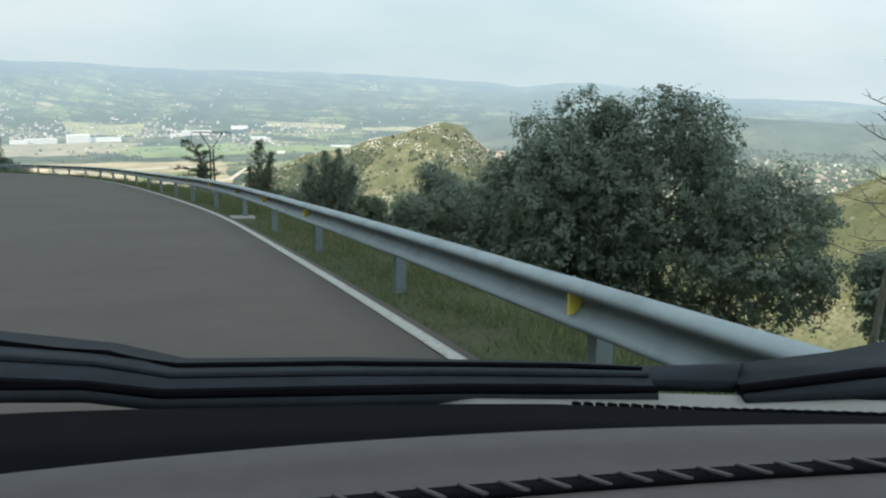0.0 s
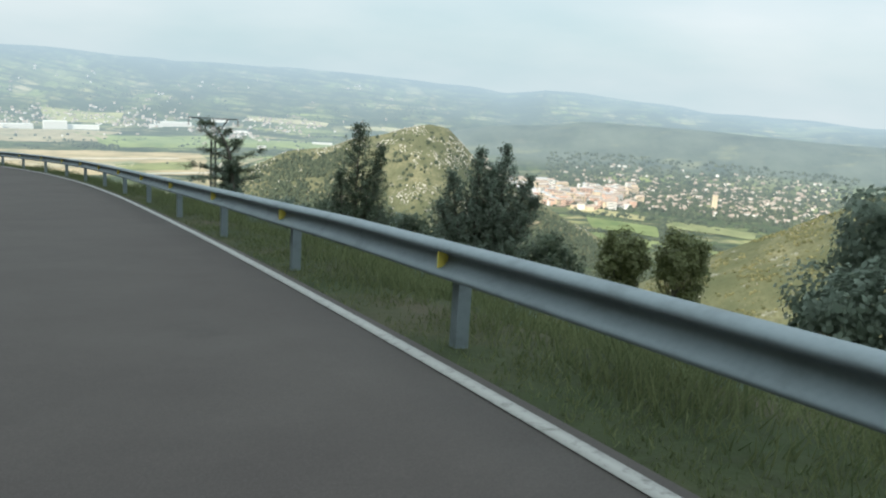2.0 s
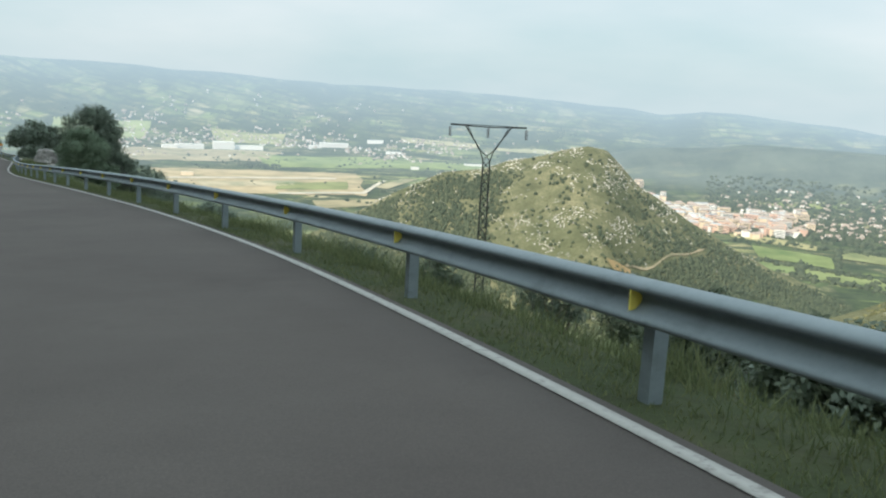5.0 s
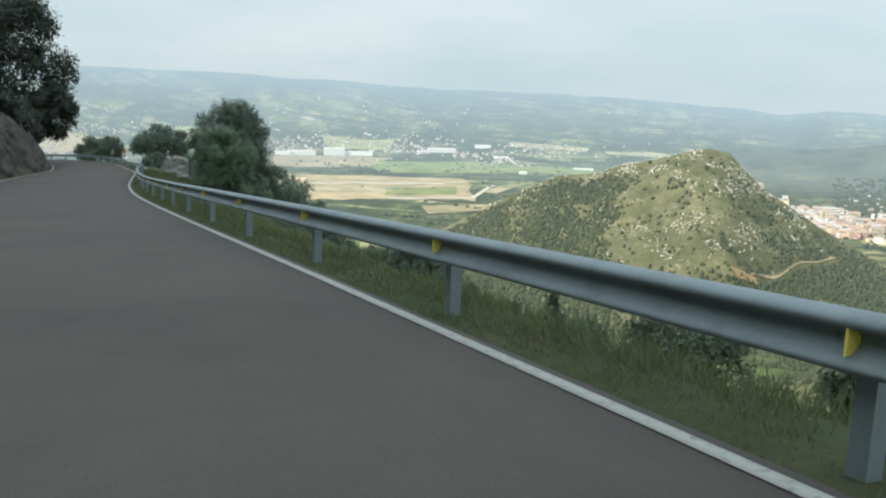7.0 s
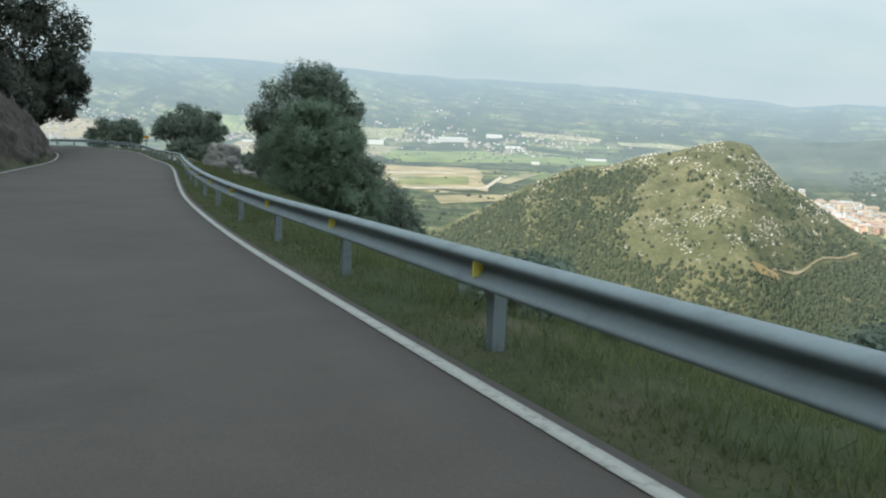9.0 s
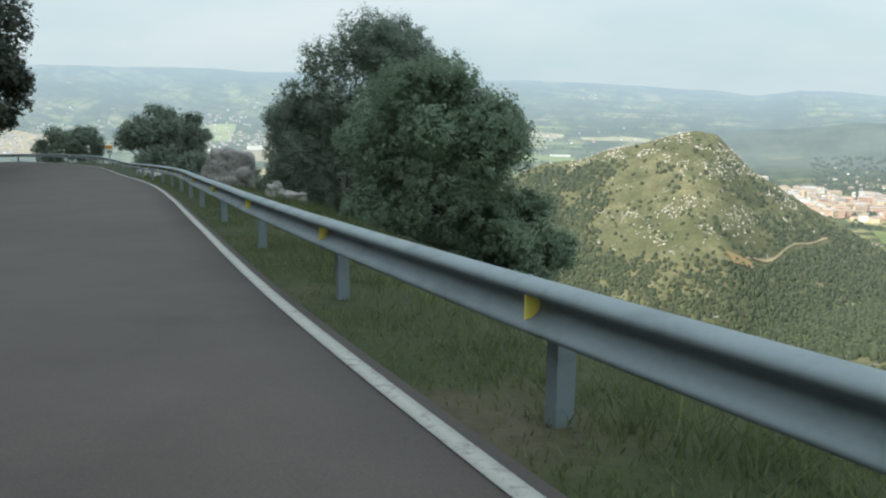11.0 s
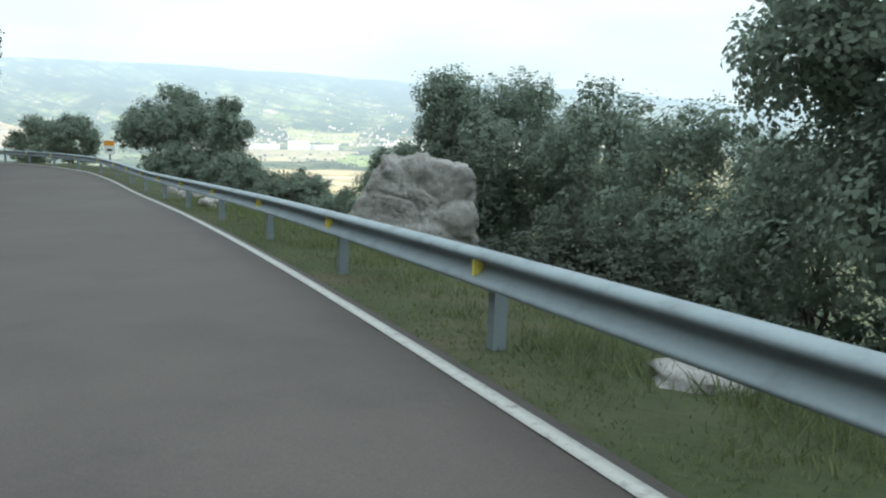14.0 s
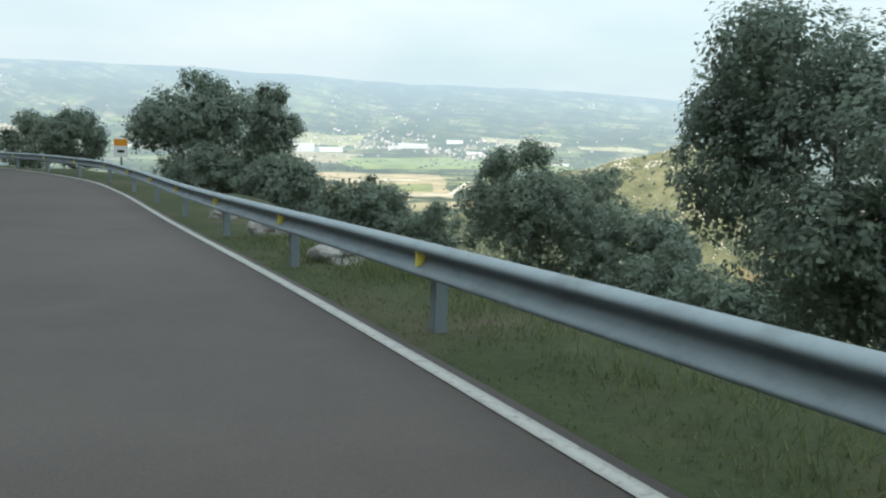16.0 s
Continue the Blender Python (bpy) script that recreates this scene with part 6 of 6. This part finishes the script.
# ---- the front of the car, standing where the drive begins ----
def build_car():
    fwd, right, up = Vector((-0.3828, 0.9197, -0.0878)), Vector((0.9232, 0.3843, 0.0)), Vector((-0.0337, 0.0810, 0.9961))
    eye = 1.355
    ob = tagged(new("car"), "front of a dark car with a grey dashboard", "car")
    ob.matrix_world = Matrix(((right.x, fwd.x, up.x, -eye * up.x), (right.y, fwd.y, up.y, -eye * up.y), (right.z, fwd.z, up.z, -eye * up.z), (0, 0, 0, 1)))
    dash_m = mat_plain("grey_dashboard_plastic", (0.078, 0.069, 0.071), 0.65, 0, 0.18, 30, 0.12)
    black = mat_plain("black_trim", (0.005, 0.005, 0.007), 0.9, 0, 0.3, 20, 0.03)
    rubber = mat_plain("dark_wiper_rubber", (0.027, 0.032, 0.039), 0.75, 0, 0.35, 25, 0.06)
    pale = mat_plain("pale_grey_cowl", (0.20, 0.19, 0.18), 0.6, 0, 0.2, 15)
    paint = mat_plain("dark_grey_car_paint", (0.05, 0.055, 0.06), 0.3, 0.3, 0.1)

    def sheet(name, rows, material, parent, thick, label=""):
        """rows of (r, f, h) points, closed below by its thickness."""
        bm = bmesh.new()
        top = [[bm.verts.new((r, f, h + eye)) for r, f, h in row] for row in rows]
        low = [[bm.verts.new((r, f, h + eye - thick)) for r, f, h in row] for row in rows]
        n, m = len(rows), len(rows[0])
        for i in range(n - 1):
            for j in range(m - 1):
                bm.faces.new((top[i][j], top[i][j + 1], top[i + 1][j + 1], top[i + 1][j]))
                bm.faces.new((low[i][j], low[i + 1][j], low[i + 1][j + 1], low[i][j + 1]))
        for i in range(n - 1):
            bm.faces.new((top[i][0], top[i + 1][0], low[i + 1][0], low[i][0]))
            bm.faces.new((top[i][-1], low[i][-1], low[i + 1][-1], top[i + 1][-1]))
        for j in range(m - 1):
            bm.faces.new((top[0][j], low[0][j], low[0][j + 1], top[0][j + 1]))
            bm.faces.new((top[-1][j], top[-1][j + 1], low[-1][j + 1], low[-1][j]))
        bmesh.ops.recalc_face_normals(bm, faces=bm.faces)
        return part(name, bm, material, parent, label, smooth=True)

    rs = np.linspace(-0.78, 0.78, 40)

    def far_edge(r):
        return 0.643 - 0.15 * r - 0.31 * r * r

    def seal_edge(r):
        return 0.822 - 0.30 * r - 0.29 * r * r + 0.018 * min(1.0, max(0.0, (0.12 - r) / 0.2)) - 0.016 * min(1.0, max(0.0, (r - 0.38) / 0.12))

    def rise(r):
        return min(1.0, max(0.0, (r - 0.12) / 0.2))

    dash = sheet("dashboard", [[(r, far_edge(r) - d, h) for r in rs] for d, h in ((0.0, -0.226), (0.012, -0.220), (0.055, -0.218), (0.066, -0.223), (0.12, -0.222), (0.2, -0.224), (0.34, -0.25), (0.42, -0.33))], dash_m, ob, 0.05)
    # demister slot with its slanted fins
    rv = np.linspace(0.06, 0.78, 30)

    def slot(r):
        return 0.528 - 0.175 * r - 0.16 * r * r
    sheet("demister_slot", [[(r, slot(r) - d, -0.219) for r in rv] for d in (0.0, 0.019)], black, dash, 0.004, "black demister slot")
    for r in np.arange(0.075, 0.77, 0.026):
        sheet("fin", [[(r, slot(r), -0.2175), (r + 0.004, slot(r + 0.004), -0.2175)], [(r + 0.008, slot(r) - 0.021, -0.2175), (r + 0.0125, slot(r) - 0.022, -0.2175)]], dash_m, dash, 0.003)
    sheet("windscreen_seal", [[(r, far_edge(r) + 0.004, -0.250) for r in rs], [(r, (far_edge(r) + seal_edge(r)) / 2, -0.243) for r in rs], [(r, seal_edge(r), -0.240) for r in rs]], black, ob, 0.02, "black windscreen edge")
    sheet("cowl", [[(r, seal_edge(r) + 0.004, -0.262 + 0.017 * rise(r)) for r in rs], [(r, seal_edge(r) + 0.11 - 0.07 * rise(r), -0.325 + 0.073 * rise(r)) for r in rs], [(r, seal_edge(r) + 0.13, -0.337 + 0.079 * rise(r)) for r in rs], [(r, 1.06, -0.50) for r in rs]], pale, ob, 0.02, "pale grey cowl panel")
    # wipers lying on the cowl
    back = ((-0.70, 1.44), (-0.40, 1.40), (-0.133, 1.335), (0.02, 1.169), (0.093, 1.044), (0.261, 0.966), (0.40, 0.88), (0.486, 0.827), (0.545, 0.778), (0.562, 0.766), (0.66, 0.735))
    front = ((-0.72, 1.20), (-0.40, 1.08), (-0.103, 0.986), (-0.02, 0.946), (0.051, 0.878), (0.217, 0.809), (0.33, 0.762), (0.42, 0.715), (0.503, 0.676), (0.527, 0.722), (0.60, 0.678))
    wiper = sheet("wiper", [[(r, f, -0.250) for r, f in front], [((a + c) / 2, (bq + d) / 2, -0.243) for (a, bq), (c, d) in zip(front, back)], [(r, f, -0.250) for r, f in back]], rubber, ob, 0.012, "dark wiper arm")
    # blade and the raised spines of its carrier
    for name, k, rad, material in (("blade", 0.96, 0.006, black), ("spine", 0.62, 0.004, rubber), ("spine", 0.36, 0.0035, black)):
        bm = bmesh.new()
        way = [(b[0] + (a[0] - b[0]) * k, b[1] + (a[1] - b[1]) * k, eye - 0.250 + 0.007 * (1 - abs(2 * k - 1)) + rad * 0.5) for a, b in zip(front, back)][1:9]
        add_tube(bm, way, [rad * 1.5] * 2 + [rad] * 5 + [rad * 0.6], 8)
        part(name, bm, material, wiper)
    wiper = sheet("wiper", [[(0.569, 0.629, -0.250), (0.717, 0.589, -0.248), (0.80, 0.56, -0.248)], [(0.64, 0.735, -0.250), (0.78, 0.72, -0.248), (0.90, 0.735, -0.248)]], rubber, ob, 0.012, "dark wiper arm")
    bm = bmesh.new()
    add_tube(bm, [(0.575, 0.645, eye - 0.246), (0.72, 0.625, eye - 0.244), (0.86, 0.60, eye - 0.244)], [0.005, 0.006, 0.006], 8)
    part("blade", bm, black, wiper, "black rubber blade")
    for r in np.arange(0.40, 0.76, 0.009):
        f = seal_edge(r) + 0.006
        sheet("grille_rib", [[(r, f, -0.240), (r + 0.0045, f, -0.240)], [(r + 0.005, f + 0.018, -0.244), (r + 0.009, f + 0.018, -0.244)]], black, ob, 0.006)
    # bonnet, wings and wheels that carry it, out of sight below
    sheet("bonnet", [[(r * 1.0, f, h - 0.05 * r * r) for r in rs] for f, h in ((1.065, -0.515), (1.4, -0.66), (1.8, -0.82), (2.1, -0.94), (2.2, -1.02))], paint, ob, 0.03)
    for sx in (-1, 1):
        sheet("wing", [[(sx * (0.79 + d), f, h) for f, h in ((0.3, -0.55), (1.0, -0.58), (1.5, -0.74), (2.0, -0.93), (2.2, -1.04))] for d in (0.0, 0.05)], paint, ob, 0.18)
        bm = bmesh.new()
        bmesh.ops.create_cone(bm, segments=28, radius1=0.31, radius2=0.31, depth=0.20, cap_ends=True, matrix=Matrix.Translation((sx * 0.72, 1.35, 0.31)) @ Matrix.Rotation(math.pi / 2, 4, 'Y'))
        bmesh.ops.bevel(bm, geom=[e for e in bm.edges if len(e.link_faces) == 2 and e.calc_face_angle() > 1.0], offset=0.025, segments=2, affect='EDGES')
        wheel = part("wheel", bm, black, ob, "black tyre", smooth=True)
        bm = bmesh.new()
        bmesh.ops.create_cone(bm, segments=24, radius1=0.19, radius2=0.17, depth=0.03, cap_ends=True, matrix=Matrix.Translation((sx * 0.835, 1.35, 0.31)) @ Matrix.Rotation(math.pi / 2, 4, 'Y'))
        part("rim", bm, STEEL, wheel, "steel rim")
    bm = bmesh.new()
    add_box(bm, (1.56, 0.10, 0.24), (0, 2.18, 0.28), None, 0.03)
    part("bumper", bm, paint, ob)
    bm = bmesh.new()
    add_box(bm, (1.36, 1.7, 0.18), (0, 1.25, 0.30), None, 0.02)
    part("chassis", bm, black, ob)
    bm = bmesh.new()
    add_box(bm, (1.50, 0.05, 0.60), (0, 0.50, 0.74), None, 0.01)
    part("bulkhead", bm, black, ob)
    return ob


build_car()
